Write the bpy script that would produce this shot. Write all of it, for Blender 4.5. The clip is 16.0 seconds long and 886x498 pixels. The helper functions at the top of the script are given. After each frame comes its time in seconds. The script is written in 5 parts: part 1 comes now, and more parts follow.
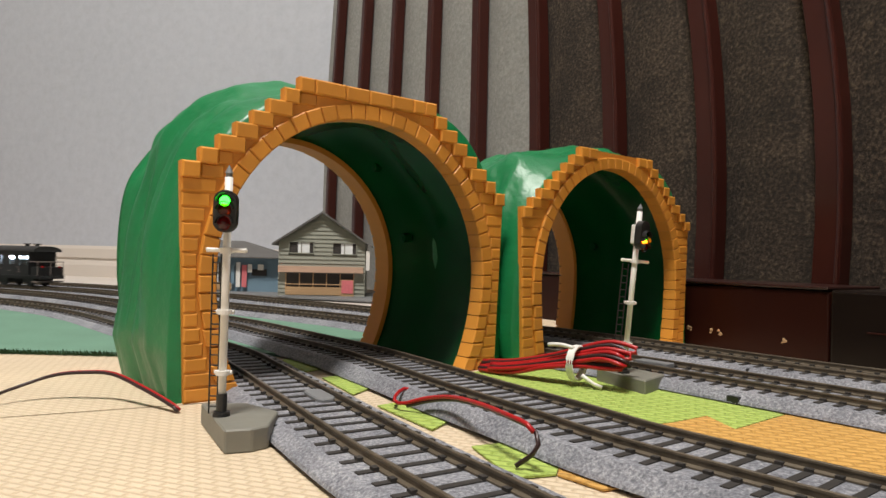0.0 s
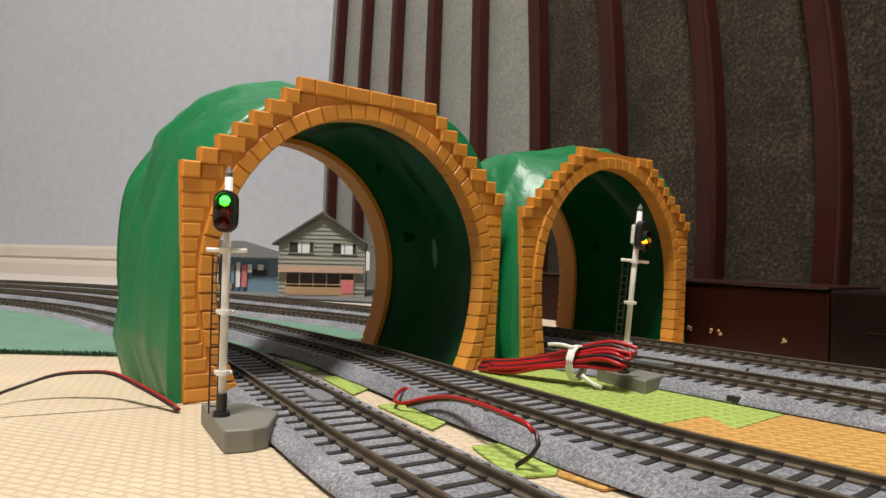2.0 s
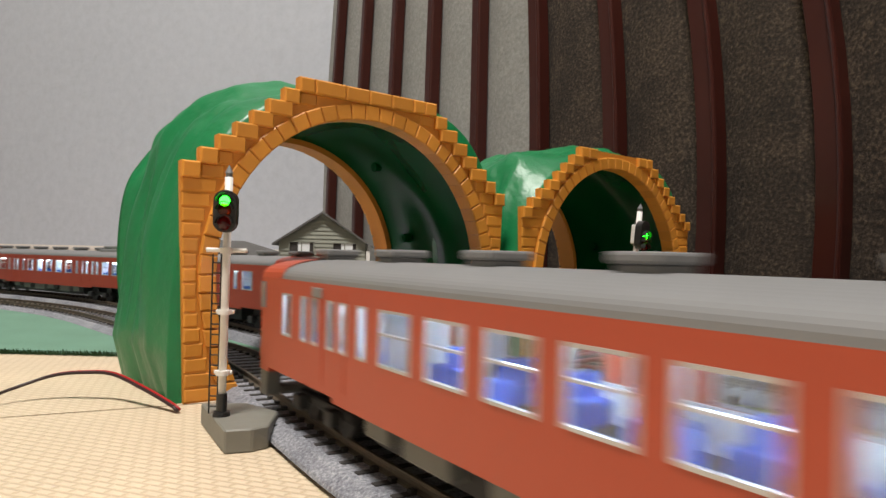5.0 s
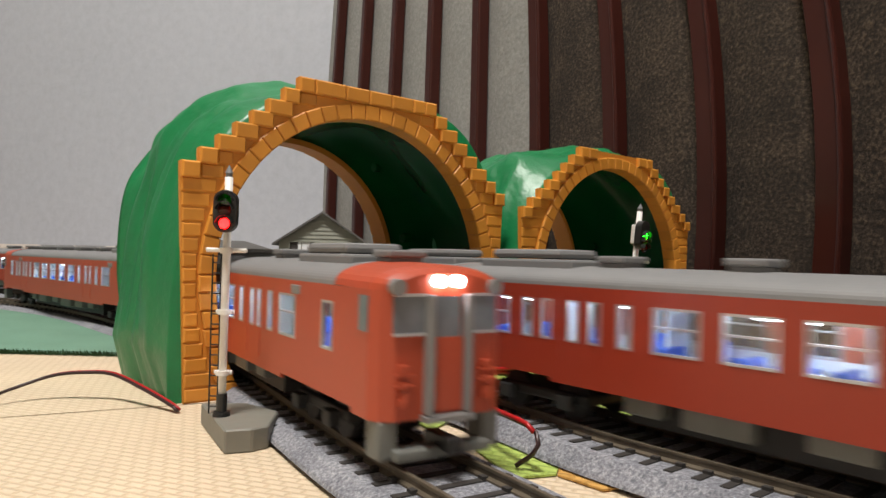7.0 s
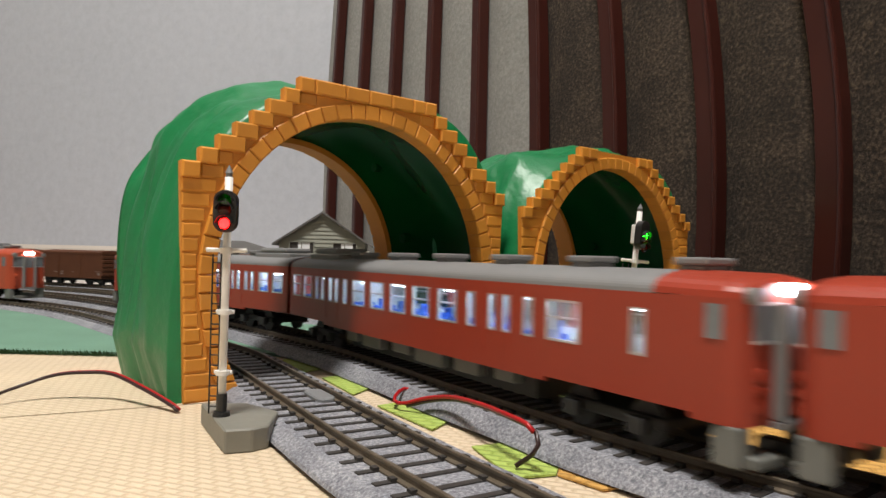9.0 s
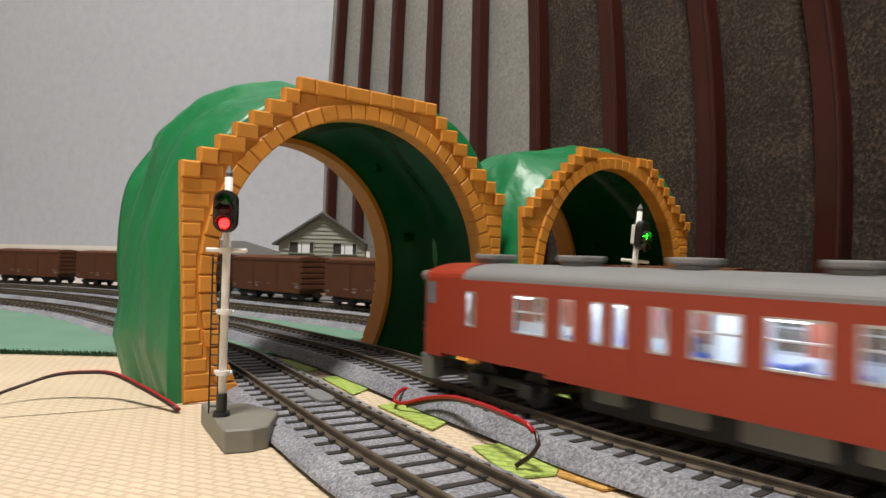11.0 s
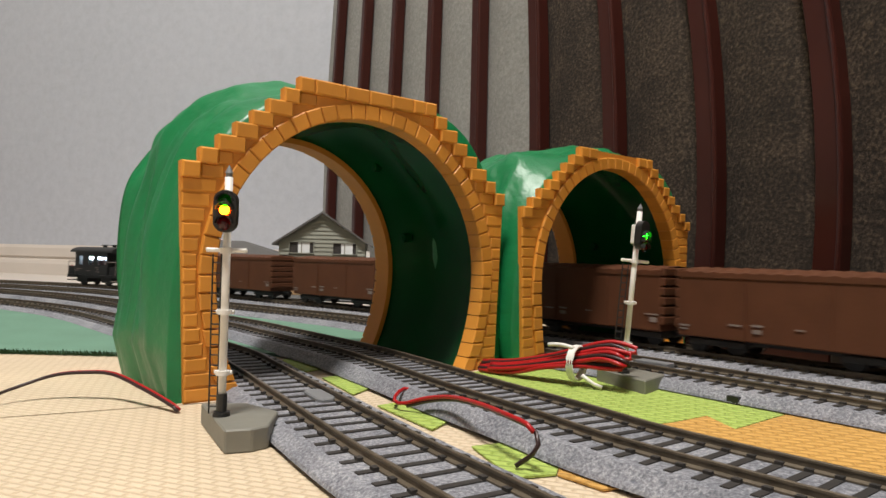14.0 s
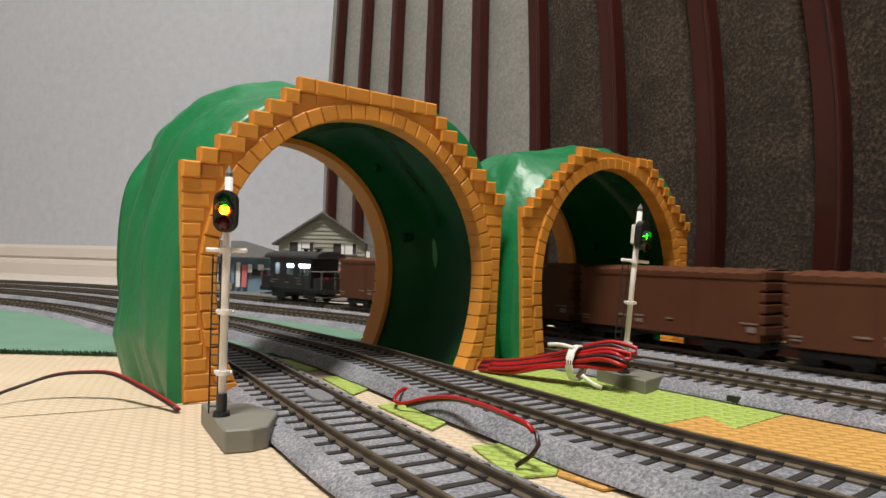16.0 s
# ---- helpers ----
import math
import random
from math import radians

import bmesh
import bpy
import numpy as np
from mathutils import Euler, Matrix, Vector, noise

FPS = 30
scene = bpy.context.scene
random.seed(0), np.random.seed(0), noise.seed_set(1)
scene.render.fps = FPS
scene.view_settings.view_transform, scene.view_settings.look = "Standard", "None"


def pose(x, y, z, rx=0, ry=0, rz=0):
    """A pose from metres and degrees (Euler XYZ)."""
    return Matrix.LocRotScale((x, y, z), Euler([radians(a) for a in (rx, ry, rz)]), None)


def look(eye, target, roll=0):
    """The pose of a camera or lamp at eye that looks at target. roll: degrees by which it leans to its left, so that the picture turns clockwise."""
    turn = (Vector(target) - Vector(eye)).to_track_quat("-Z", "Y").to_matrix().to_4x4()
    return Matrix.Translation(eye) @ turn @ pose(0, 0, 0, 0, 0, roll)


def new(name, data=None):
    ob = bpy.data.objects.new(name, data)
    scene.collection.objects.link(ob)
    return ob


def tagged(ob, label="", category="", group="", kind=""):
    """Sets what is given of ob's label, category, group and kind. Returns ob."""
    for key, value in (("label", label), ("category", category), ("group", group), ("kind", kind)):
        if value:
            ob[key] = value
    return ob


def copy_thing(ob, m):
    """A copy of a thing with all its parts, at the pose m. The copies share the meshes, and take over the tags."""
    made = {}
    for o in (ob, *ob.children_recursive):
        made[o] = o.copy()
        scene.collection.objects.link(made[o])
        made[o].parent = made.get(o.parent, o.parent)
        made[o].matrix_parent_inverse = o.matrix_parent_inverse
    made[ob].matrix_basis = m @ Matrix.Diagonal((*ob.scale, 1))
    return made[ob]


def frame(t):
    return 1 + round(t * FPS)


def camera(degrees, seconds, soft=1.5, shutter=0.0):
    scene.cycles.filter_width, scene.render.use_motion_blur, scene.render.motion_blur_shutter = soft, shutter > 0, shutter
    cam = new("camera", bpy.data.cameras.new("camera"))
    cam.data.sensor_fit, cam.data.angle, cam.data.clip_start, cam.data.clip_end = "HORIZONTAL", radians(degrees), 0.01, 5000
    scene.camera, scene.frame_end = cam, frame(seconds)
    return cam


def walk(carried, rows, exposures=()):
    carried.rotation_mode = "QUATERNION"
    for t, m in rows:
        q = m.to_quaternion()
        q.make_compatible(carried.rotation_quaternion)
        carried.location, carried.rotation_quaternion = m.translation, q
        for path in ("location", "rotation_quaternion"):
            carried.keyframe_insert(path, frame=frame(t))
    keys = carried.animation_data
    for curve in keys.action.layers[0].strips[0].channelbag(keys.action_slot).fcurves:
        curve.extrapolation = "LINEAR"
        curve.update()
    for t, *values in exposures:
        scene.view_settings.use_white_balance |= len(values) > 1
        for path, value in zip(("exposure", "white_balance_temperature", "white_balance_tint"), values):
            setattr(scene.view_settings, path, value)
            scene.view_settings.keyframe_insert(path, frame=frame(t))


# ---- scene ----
cam = camera(66.32, 16.0, soft=1.5, shutter=0.5)
EYE = (0.0, 0.0, 0.0502)
VIEW = look(EYE, (0.0, 1.0, 0.0624), roll=1.38)
walk(cam, [(0.0, VIEW), (16.0, VIEW)], exposures=[(0.0, 0.0), (16.0, 0.0)])

# ---- world and lamps ----
world = bpy.data.worlds.new("world")
scene.world = world
world.use_nodes = True
world.node_tree.nodes["Background"].inputs[0].default_value = (0.9, 0.95, 1.0, 1)
world.node_tree.nodes["Background"].inputs[1].default_value = 0.006


def area_lamp(name, at, to, size, watts, colour):
    data = bpy.data.lights.new(name, "AREA")
    data.shape, data.size, data.energy, data.color = "DISK", size, watts, colour
    ob = new(name, data)
    ob.matrix_world = look(at, to)
    return ob


area_lamp("ceiling_lamp_light", (-0.25, -0.35, 2.30), (-0.2, 0.1, 0.0), 0.55, 95, (1.0, 0.955, 0.90))

# ---- materials ----


def mat(name, base, rough=0.5, metal=0.0, vary=0.12, scale=60.0, bump=0.0, bump_scale=400.0, emit=None, power=0.0,
        coat=0.0, second=None, island=False, spec=0.5):
    m = bpy.data.materials.new(name)
    m.use_nodes = True
    nt = m.node_tree
    b = nt.nodes["Principled BSDF"]
    b.inputs["Roughness"].default_value = rough
    b.inputs["Metallic"].default_value = metal
    b.inputs["Coat Weight"].default_value = coat
    b.inputs["Specular IOR Level"].default_value = spec
    tc = nt.nodes.new("ShaderNodeTexCoord")
    n1 = nt.nodes.new("ShaderNodeTexNoise")
    n1.inputs["Scale"].default_value, n1.inputs["Detail"].default_value = scale, 6
    nt.links.new(tc.outputs["Object"], n1.inputs["Vector"])
    ramp = nt.nodes.new("ShaderNodeMix")
    ramp.data_type = "RGBA"
    lo = tuple(c * (1 - vary) for c in base)
    hi = second if second else tuple(min(1, c * (1 + vary)) for c in base)
    ramp.inputs[6].default_value, ramp.inputs[7].default_value = (*lo, 1), (*hi, 1)
    nt.links.new(n1.outputs["Fac"], ramp.inputs[0])
    out = ramp.outputs[2]
    if island:
        info = nt.nodes.new("ShaderNodeObjectInfo")
        hsv = nt.nodes.new("ShaderNodeHueSaturation")
        mr = nt.nodes.new("ShaderNodeMapRange")
        mr.inputs[3].default_value, mr.inputs[4].default_value = 0.9, 1.1
        nt.links.new(info.outputs["Random"], mr.inputs[0])
        nt.links.new(mr.outputs[0], hsv.inputs["Value"])
        nt.links.new(out, hsv.inputs["Color"])
        out = hsv.outputs[0]
    nt.links.new(out, b.inputs["Base Color"])
    if bump > 0:
        n2 = nt.nodes.new("ShaderNodeTexNoise")
        n2.inputs["Scale"].default_value, n2.inputs["Detail"].default_value = bump_scale, 4
        nt.links.new(tc.outputs["Object"], n2.inputs["Vector"])
        bp = nt.nodes.new("ShaderNodeBump")
        bp.inputs["Strength"].default_value, bp.inputs["Distance"].default_value = bump, 0.001
        nt.links.new(n2.outputs["Fac"], bp.inputs["Height"])
        nt.links.new(bp.outputs[0], b.inputs["Normal"])
    if emit:
        b.inputs["Emission Color"].default_value = (*emit, 1)
        b.inputs["Emission Strength"].default_value = power
    return m


def speckled(name, dark, mid, light, scale, rough=0.9, bump=0.6, spread=0.5):
    """Granular surface: dark to light grains."""
    m = mat(name, mid, rough, bump=bump, bump_scale=scale)
    nt = m.node_tree
    b = nt.nodes["Principled BSDF"]
    tc = nt.nodes.new("ShaderNodeTexCoord")
    n = nt.nodes.new("ShaderNodeTexNoise")
    n.inputs["Scale"].default_value, n.inputs["Detail"].default_value, n.inputs["Roughness"].default_value = scale, 5, 0.75
    nt.links.new(tc.outputs["Object"], n.inputs["Vector"])
    big = nt.nodes.new("ShaderNodeTexNoise")
    big.inputs["Scale"].default_value = scale * 0.06
    nt.links.new(tc.outputs["Object"], big.inputs["Vector"])
    add = nt.nodes.new("ShaderNodeMath")
    add.operation = "MULTIPLY_ADD"
    add.inputs[1].default_value, add.inputs[2].default_value = 0.25, -0.125
    nt.links.new(big.outputs["Fac"], add.inputs[0])
    su = nt.nodes.new("ShaderNodeMath")
    nt.links.new(n.outputs["Fac"], su.inputs[0])
    nt.links.new(add.outputs[0], su.inputs[1])
    r = nt.nodes.new("ShaderNodeValToRGB")
    e = r.color_ramp.elements
    e[0].position, e[0].color = 0.5 - 0.22 * spread, (*dark, 1)
    e[1].position, e[1].color = 0.5 + 0.26 * spread, (*light, 1)
    k = r.color_ramp.elements.new(0.5)
    k.color = (*mid, 1)
    nt.links.new(su.outputs[0], r.inputs[0])
    nt.links.new(r.outputs[0], b.inputs["Base Color"])
    return m


def woven(name, base, gap, pitch, rough=0.75, depth=0.0006):
    """Foam mat pressed with a basket weave."""
    m = bpy.data.materials.new(name)
    m.use_nodes = True
    nt = m.node_tree
    b = nt.nodes["Principled BSDF"]
    b.inputs["Roughness"].default_value = rough
    tc = nt.nodes.new("ShaderNodeTexCoord")
    mp = nt.nodes.new("ShaderNodeMapping")
    mp.inputs["Rotation"].default_value = (0, 0, 0.35)
    nt.links.new(tc.outputs["Object"], mp.inputs["Vector"])
    br = nt.nodes.new("ShaderNodeTexBrick")
    br.inputs["Scale"].default_value = 1.0
    br.inputs["Brick Width"].default_value, br.inputs["Row Height"].default_value = pitch * 1.7, pitch
    br.inputs["Mortar Size"].default_value, br.inputs["Mortar Smooth"].default_value = pitch * 0.3, 1.0
    br.inputs["Color1"].default_value = (*base, 1)
    br.inputs["Color2"].default_value = (*(c * 0.97 for c in base), 1)
    br.inputs["Mortar"].default_value = (*gap, 1)
    nt.links.new(mp.outputs[0], br.inputs["Vector"])
    ns = nt.nodes.new("ShaderNodeTexNoise")
    ns.inputs["Scale"].default_value = 25
    nt.links.new(tc.outputs["Object"], ns.inputs["Vector"])
    mx = nt.nodes.new("ShaderNodeMix")
    mx.data_type, mx.blend_type = "RGBA", "MULTIPLY"
    mx.inputs[0].default_value = 0.25
    nt.links.new(br.outputs["Color"], mx.inputs[6])
    nt.links.new(ns.outputs["Fac"], mx.inputs[7])
    nt.links.new(mx.outputs[2], b.inputs["Base Color"])
    inv = nt.nodes.new("ShaderNodeMath")
    inv.operation = "SUBTRACT"
    inv.inputs[0].default_value = 1.0
    nt.links.new(br.outputs["Fac"], inv.inputs[1])
    bp = nt.nodes.new("ShaderNodeBump")
    bp.inputs["Strength"].default_value, bp.inputs["Distance"].default_value = 0.6, depth
    nt.links.new(inv.outputs[0], bp.inputs["Height"])
    nt.links.new(bp.outputs[0], b.inputs["Normal"])
    return m


def tinted(name, colour, clear):
    """Thin tinted plastic: lets light through, with a gloss."""
    m = bpy.data.materials.new(name)
    m.use_nodes = True
    nt = m.node_tree
    nt.nodes.remove(nt.nodes["Principled BSDF"])
    tr = nt.nodes.new("ShaderNodeBsdfTransparent")
    tr.inputs[0].default_value = (*colour, 1)
    gl = nt.nodes.new("ShaderNodeBsdfGlossy")
    gl.inputs["Roughness"].default_value = 0.08
    mx = nt.nodes.new("ShaderNodeMixShader")
    mx.inputs[0].default_value = 1 - clear
    nt.links.new(tr.outputs[0], mx.inputs[1])
    nt.links.new(gl.outputs[0], mx.inputs[2])
    nt.links.new(mx.outputs[0], nt.nodes["Material Output"].inputs[0])
    return m


M_WALL = speckled("wallpaper", (0.42, 0.44, 0.485), (0.47, 0.49, 0.54), (0.52, 0.54, 0.59), 55, 0.9, 0.5, 1.2)
M_ROOM = mat("plaster", (0.55, 0.54, 0.52), 0.9, vary=0.05, scale=5)
M_CEIL = mat("ceiling_board", (0.7, 0.69, 0.67), 0.9, vary=0.04, scale=5)
M_FLOOR = mat("floor_boards", (0.30, 0.19, 0.10), 0.5, vary=0.3, scale=9)
M_CREAM = mat("cream_paint", (0.64, 0.58, 0.52), 0.45, vary=0.05, scale=12)
M_BEIGE = woven("beige_foam", (0.78, 0.64, 0.46), (0.66, 0.52, 0.35), 0.0027)
M_LIME = woven("lime_foam", (0.46, 0.60, 0.13), (0.40, 0.54, 0.105), 0.0036, depth=0.0017)
M_ORANGE = woven("orange_foam", (0.72, 0.40, 0.10), (0.65, 0.35, 0.08), 0.0036, depth=0.0017)
M_FELT = mat("green_felt", (0.135, 0.26, 0.185), 0.95, vary=0.15, scale=30, bump=0.4, bump_scale=900)
M_FRAY = mat("dark_green_fibre", (0.022, 0.065, 0.022), 0.9, vary=0.5, scale=500)
M_BALLAST = speckled("grey_ballast_plastic", (0.085, 0.088, 0.105), (0.21, 0.215, 0.24), (0.46, 0.46, 0.48), 1100, 0.75, 0.5, 0.8)
M_SLEEPER = mat("dark_sleeper_plastic", (0.030, 0.026, 0.023), 0.7, vary=0.2, scale=300, island=True)
M_RAIL = mat("weathered_rail", (0.125, 0.10, 0.07), 0.5, metal=0.3, vary=0.5, scale=160, bump=0.2, bump_scale=700)
M_BRICK = mat("orange_plastic", (0.69, 0.285, 0.038), 0.42, vary=0.10, scale=90, bump=0.08, bump_scale=900, island=True)
M_BRICKBACK = mat("orange_plastic_joint", (0.66, 0.265, 0.036), 0.5, vary=0.1, scale=90)
M_GREEN = mat("green_plastic", (0.007, 0.175, 0.056), 0.38, vary=0.28, scale=26, bump=0.55, bump_scale=170)
# the shell's green again, with the shade inside the tunnel put into the colour
M_VAULT = mat("shaded_green_plastic", (0.001, 0.058, 0.013), 0.24, vary=0.35, scale=30, bump=0.15, bump_scale=120, spec=0.06)
M_WOOD = mat("red_brown_varnish", (0.044, 0.0095, 0.0065), 0.38, vary=0.35, scale=14, coat=0.15, spec=0.3)
M_WOODSIDE = mat("dark_varnish", (0.026, 0.008, 0.006), 0.35, vary=0.3, scale=14, coat=0.3)
M_PLINTH = mat("plinth_varnish", (0.024, 0.0055, 0.003), 0.36, vary=0.3, scale=18, spec=0.2)
M_CABINET = mat("blackish_varnish", (0.009, 0.0055, 0.004), 0.36, vary=0.3, scale=18, spec=0.2)
M_GREYFELT = speckled("grey_fabric", (0.20, 0.20, 0.185), (0.265, 0.262, 0.245), (0.36, 0.355, 0.335), 260, 0.95, 0.5, 1.0)
M_BROWNFELT = speckled("brown_fabric", (0.0095, 0.006, 0.0036), (0.029, 0.0195, 0.0122), (0.110, 0.078, 0.052), 420, 0.95, 0.6, 0.75)
M_WHITE = mat("white_plastic", (0.78, 0.76, 0.72), 0.4, vary=0.04, scale=200)
M_BLACK = mat("black_plastic", (0.016, 0.016, 0.016), 0.4, vary=0.2, scale=200)
M_STONEGREY = mat("olive_grey_plastic", (0.20, 0.195, 0.165), 0.55, vary=0.1, scale=200, bump=0.1)
M_MIDGREY = mat("mid_grey_plastic", (0.19, 0.195, 0.20), 0.55, vary=0.1, scale=200)
M_RED = mat("vermilion_paint", (0.44, 0.068, 0.028), 0.38, vary=0.06, scale=40)
M_REDB = mat("dull_red_paint", (0.32, 0.039, 0.017), 0.38, vary=0.06, scale=40)
M_ROOF = mat("grey_roof_paint", (0.20, 0.20, 0.20), 0.55, vary=0.10, scale=60)
M_UNDER = mat("underfloor_black", (0.02, 0.02, 0.02), 0.6, vary=0.3, scale=100)
M_UNDERGREY = mat("underfloor_grey", (0.16, 0.165, 0.15), 0.6, vary=0.2, scale=100)
M_SILVER = mat("silver_sash", (0.55, 0.55, 0.55), 0.35, metal=0.6, vary=0.05)
M_PANE = tinted("clear_pane", (0.82, 0.88, 0.92), 0.9)
M_SEAT = mat("blue_seat", (0.03, 0.12, 0.55), 0.6, vary=0.1)
M_CREAMSEAT = mat("white_interior", (0.75, 0.77, 0.78), 0.6, vary=0.1)
M_TUBE = mat("interior_light_strip", (1, 1, 1), 0.5, emit=(0.85, 0.93, 1.0), power=45.0)
M_HEAD = mat("headlight_lens", (1, 1, 1), 0.3, emit=(1.0, 0.93, 1.0), power=40.0)
M_LAMPOFF = mat("lamp_glass", (0.5, 0.5, 0.5), 0.1, vary=0.05)
M_GLOWBULB = mat("white_bulb", (1, 1, 1), 0.3, emit=(1.0, 1.0, 0.95), power=24.0)
M_LGREEN = tinted("green_lens", (0.012, 1.0, 0.015), 0.95)
M_LYELLOW = tinted("amber_lens", (1.0, 0.20, 0.004), 0.95)
M_LRED = tinted("red_lens", (1.0, 0.005, 0.005), 0.95)
M_WAGON = mat("wagon_brown", (0.100, 0.037, 0.017), 0.6, vary=0.22, scale=70, spec=0.25, bump=0.1, bump_scale=500)
M_CABOOSE = mat("caboose_black", (0.012, 0.012, 0.013), 0.45, vary=0.2, scale=70)
M_FADED = mat("faded_white_print", (0.21, 0.17, 0.15), 0.7, vary=0.4, scale=900)
M_CLAP = mat("grey_green_siding", (0.255, 0.26, 0.215), 0.7, vary=0.08, scale=90)
M_HROOF = mat("dark_grey_roof", (0.11, 0.105, 0.10), 0.75, vary=0.15, scale=90)
M_TAN = mat("tan_panel", (0.42, 0.27, 0.14), 0.7, vary=0.12, scale=70)
M_AWNING = mat("pinkish_awning", (0.50, 0.33, 0.24), 0.6, vary=0.1, scale=50)
M_BLUEWALL = mat("blue_siding", (0.16, 0.25, 0.32), 0.7, vary=0.1, scale=70)
M_DARK = mat("dark_interior", (0.035, 0.03, 0.027), 0.7)
M_WIRERED = mat("red_wire", (0.40, 0.010, 0.012), 0.35, vary=0.1)
M_WIREBLACK = mat("black_wire", (0.03, 0.012, 0.012), 0.35, vary=0.1)
M_PINK = mat("pink_poster", (0.62, 0.16, 0.18), 0.6, vary=0.25, scale=700)
M_BRASS = mat("brass", (0.45, 0.30, 0.08), 0.4, metal=0.8)

# ---- mesh helpers ----


def mesh_of(name, bm, material, smooth=False):
    bmesh.ops.recalc_face_normals(bm, faces=bm.faces)
    me = bpy.data.meshes.new(name)
    bm.to_mesh(me)
    bm.free()
    me.materials.append(material)
    if smooth:
        for f in me.polygons:
            f.use_smooth = True
    return me


def part(name, bm, material, parent=None, label="", smooth=False):
    ob = new(name, mesh_of(name, bm, material, smooth))
    if parent:
        ob.parent = parent
    if label:
        tagged(ob, label)
    return ob


def thing(name, m, label, category, group="", kind=""):
    ob = new(name)
    ob.matrix_world = m
    return tagged(ob, label, category, group, kind)


def box(bm, x0, x1, y0, y1, z0, z1, bevel=0.0):
    b = bmesh.new()
    v = bmesh.ops.create_cube(b, size=1)["verts"]
    for k in v:
        k.co = (x0 + (k.co.x + 0.5) * (x1 - x0), y0 + (k.co.y + 0.5) * (y1 - y0), z0 + (k.co.z + 0.5) * (z1 - z0))
    if bevel:
        bmesh.ops.bevel(b, geom=b.edges[:], offset=bevel, segments=2, affect="EDGES", profile=0.5)
    return join(bm, b)


def join(bm, b):
    vm = {}
    for v in b.verts:
        vm[v] = bm.verts.new(v.co)
    for f in b.faces:
        bm.faces.new([vm[v] for v in f.verts])
    b.free()
    return bm


def rod(bm, p, q, r, seg=10, r2=None):
    p, q = Vector(p), Vector(q)
    d = q - p
    m = Matrix.Translation((p + q) / 2) @ d.to_track_quat("Z", "Y").to_matrix().to_4x4()
    b = bmesh.new()
    bmesh.ops.create_cone(b, cap_ends=True, segments=seg, radius1=r, radius2=r if r2 is None else r2, depth=d.length)
    bmesh.ops.transform(b, matrix=m, verts=b.verts[:])
    return join(bm, b)


def ball(bm, c, r, sx=1, sy=1, sz=1):
    b = bmesh.new()
    bmesh.ops.create_uvsphere(b, u_segments=12, v_segments=8, radius=r)
    for v in b.verts:
        v.co = (c[0] + v.co.x * sx, c[1] + v.co.y * sy, c[2] + v.co.z * sz)
    return join(bm, b)


def prism(bm, outline, y0, y1):
    """Outline in x, z, drawn out along y."""
    a = [bm.verts.new((x, y0, z)) for x, z in outline]
    b = [bm.verts.new((x, y1, z)) for x, z in outline]
    n = len(outline)
    bm.faces.new(a)
    bm.faces.new(b[::-1])
    for i in range(n):
        bm.faces.new((a[i], b[i], b[(i + 1) % n], a[(i + 1) % n]))
    return bm


def slab(bm, outline, z0, z1):
    """Outline in x, y, drawn up along z."""
    a = [bm.verts.new((x, y, z0)) for x, y in outline]
    b = [bm.verts.new((x, y, z1)) for x, y in outline]
    n = len(outline)
    bm.faces.new(a[::-1])
    bm.faces.new(b)
    for i in range(n):
        bm.faces.new((a[i], a[(i + 1) % n], b[(i + 1) % n], b[i]))
    return bm


def spline(points, step):
    """Points at even steps along a smooth curve through the given ones."""
    p = [Vector(q) for q in points]
    p = [2 * p[0] - p[1]] + p + [2 * p[-1] - p[-2]]
    fine = []
    for i in range(1, len(p) - 2):
        for k in range(24):
            t = k / 24
            a, b, c, d = p[i - 1], p[i], p[i + 1], p[i + 2]
            fine.append(0.5 * ((2 * b) + (c - a) * t + (2 * a - 5 * b + 4 * c - d) * t * t + (3 * b - a - 3 * c + d) * t ** 3))
    fine.append(p[-2])
    out, left = [fine[0]], step
    for a, b in zip(fine, fine[1:]):
        run = (b - a).length
        at = 0.0
        while run - at >= left:
            at += left
            out.append(a.lerp(b, at / run))
            left = step
        left -= run - at
    return out


def tube(bm, points, r, seg=8, step=0.003):
    pts = spline(points, step)
    rings = []
    for i, q in enumerate(pts):
        d = (pts[min(i + 1, len(pts) - 1)] - pts[max(i - 1, 0)]).normalized()
        u = d.cross(Vector((0, 0, 1)))
        u = u.normalized() if u.length > 1e-4 else Vector((1, 0, 0))
        w = u.cross(d)
        rings.append([bm.verts.new(q + r * (math.cos(a) * u + math.sin(a) * w)) for a in [2 * math.pi * k / seg for k in range(seg)]])
    for a, b in zip(rings, rings[1:]):
        for k in range(seg):
            bm.faces.new((a[k], a[(k + 1) % seg], b[(k + 1) % seg], b[k]))
    bm.faces.new(rings[0][::-1])
    bm.faces.new(rings[-1])
    return bm


# ---- room ----


def structure(name, bm, material, label, category):
    return tagged(part(name, bm, material), label, category, kind="structure")


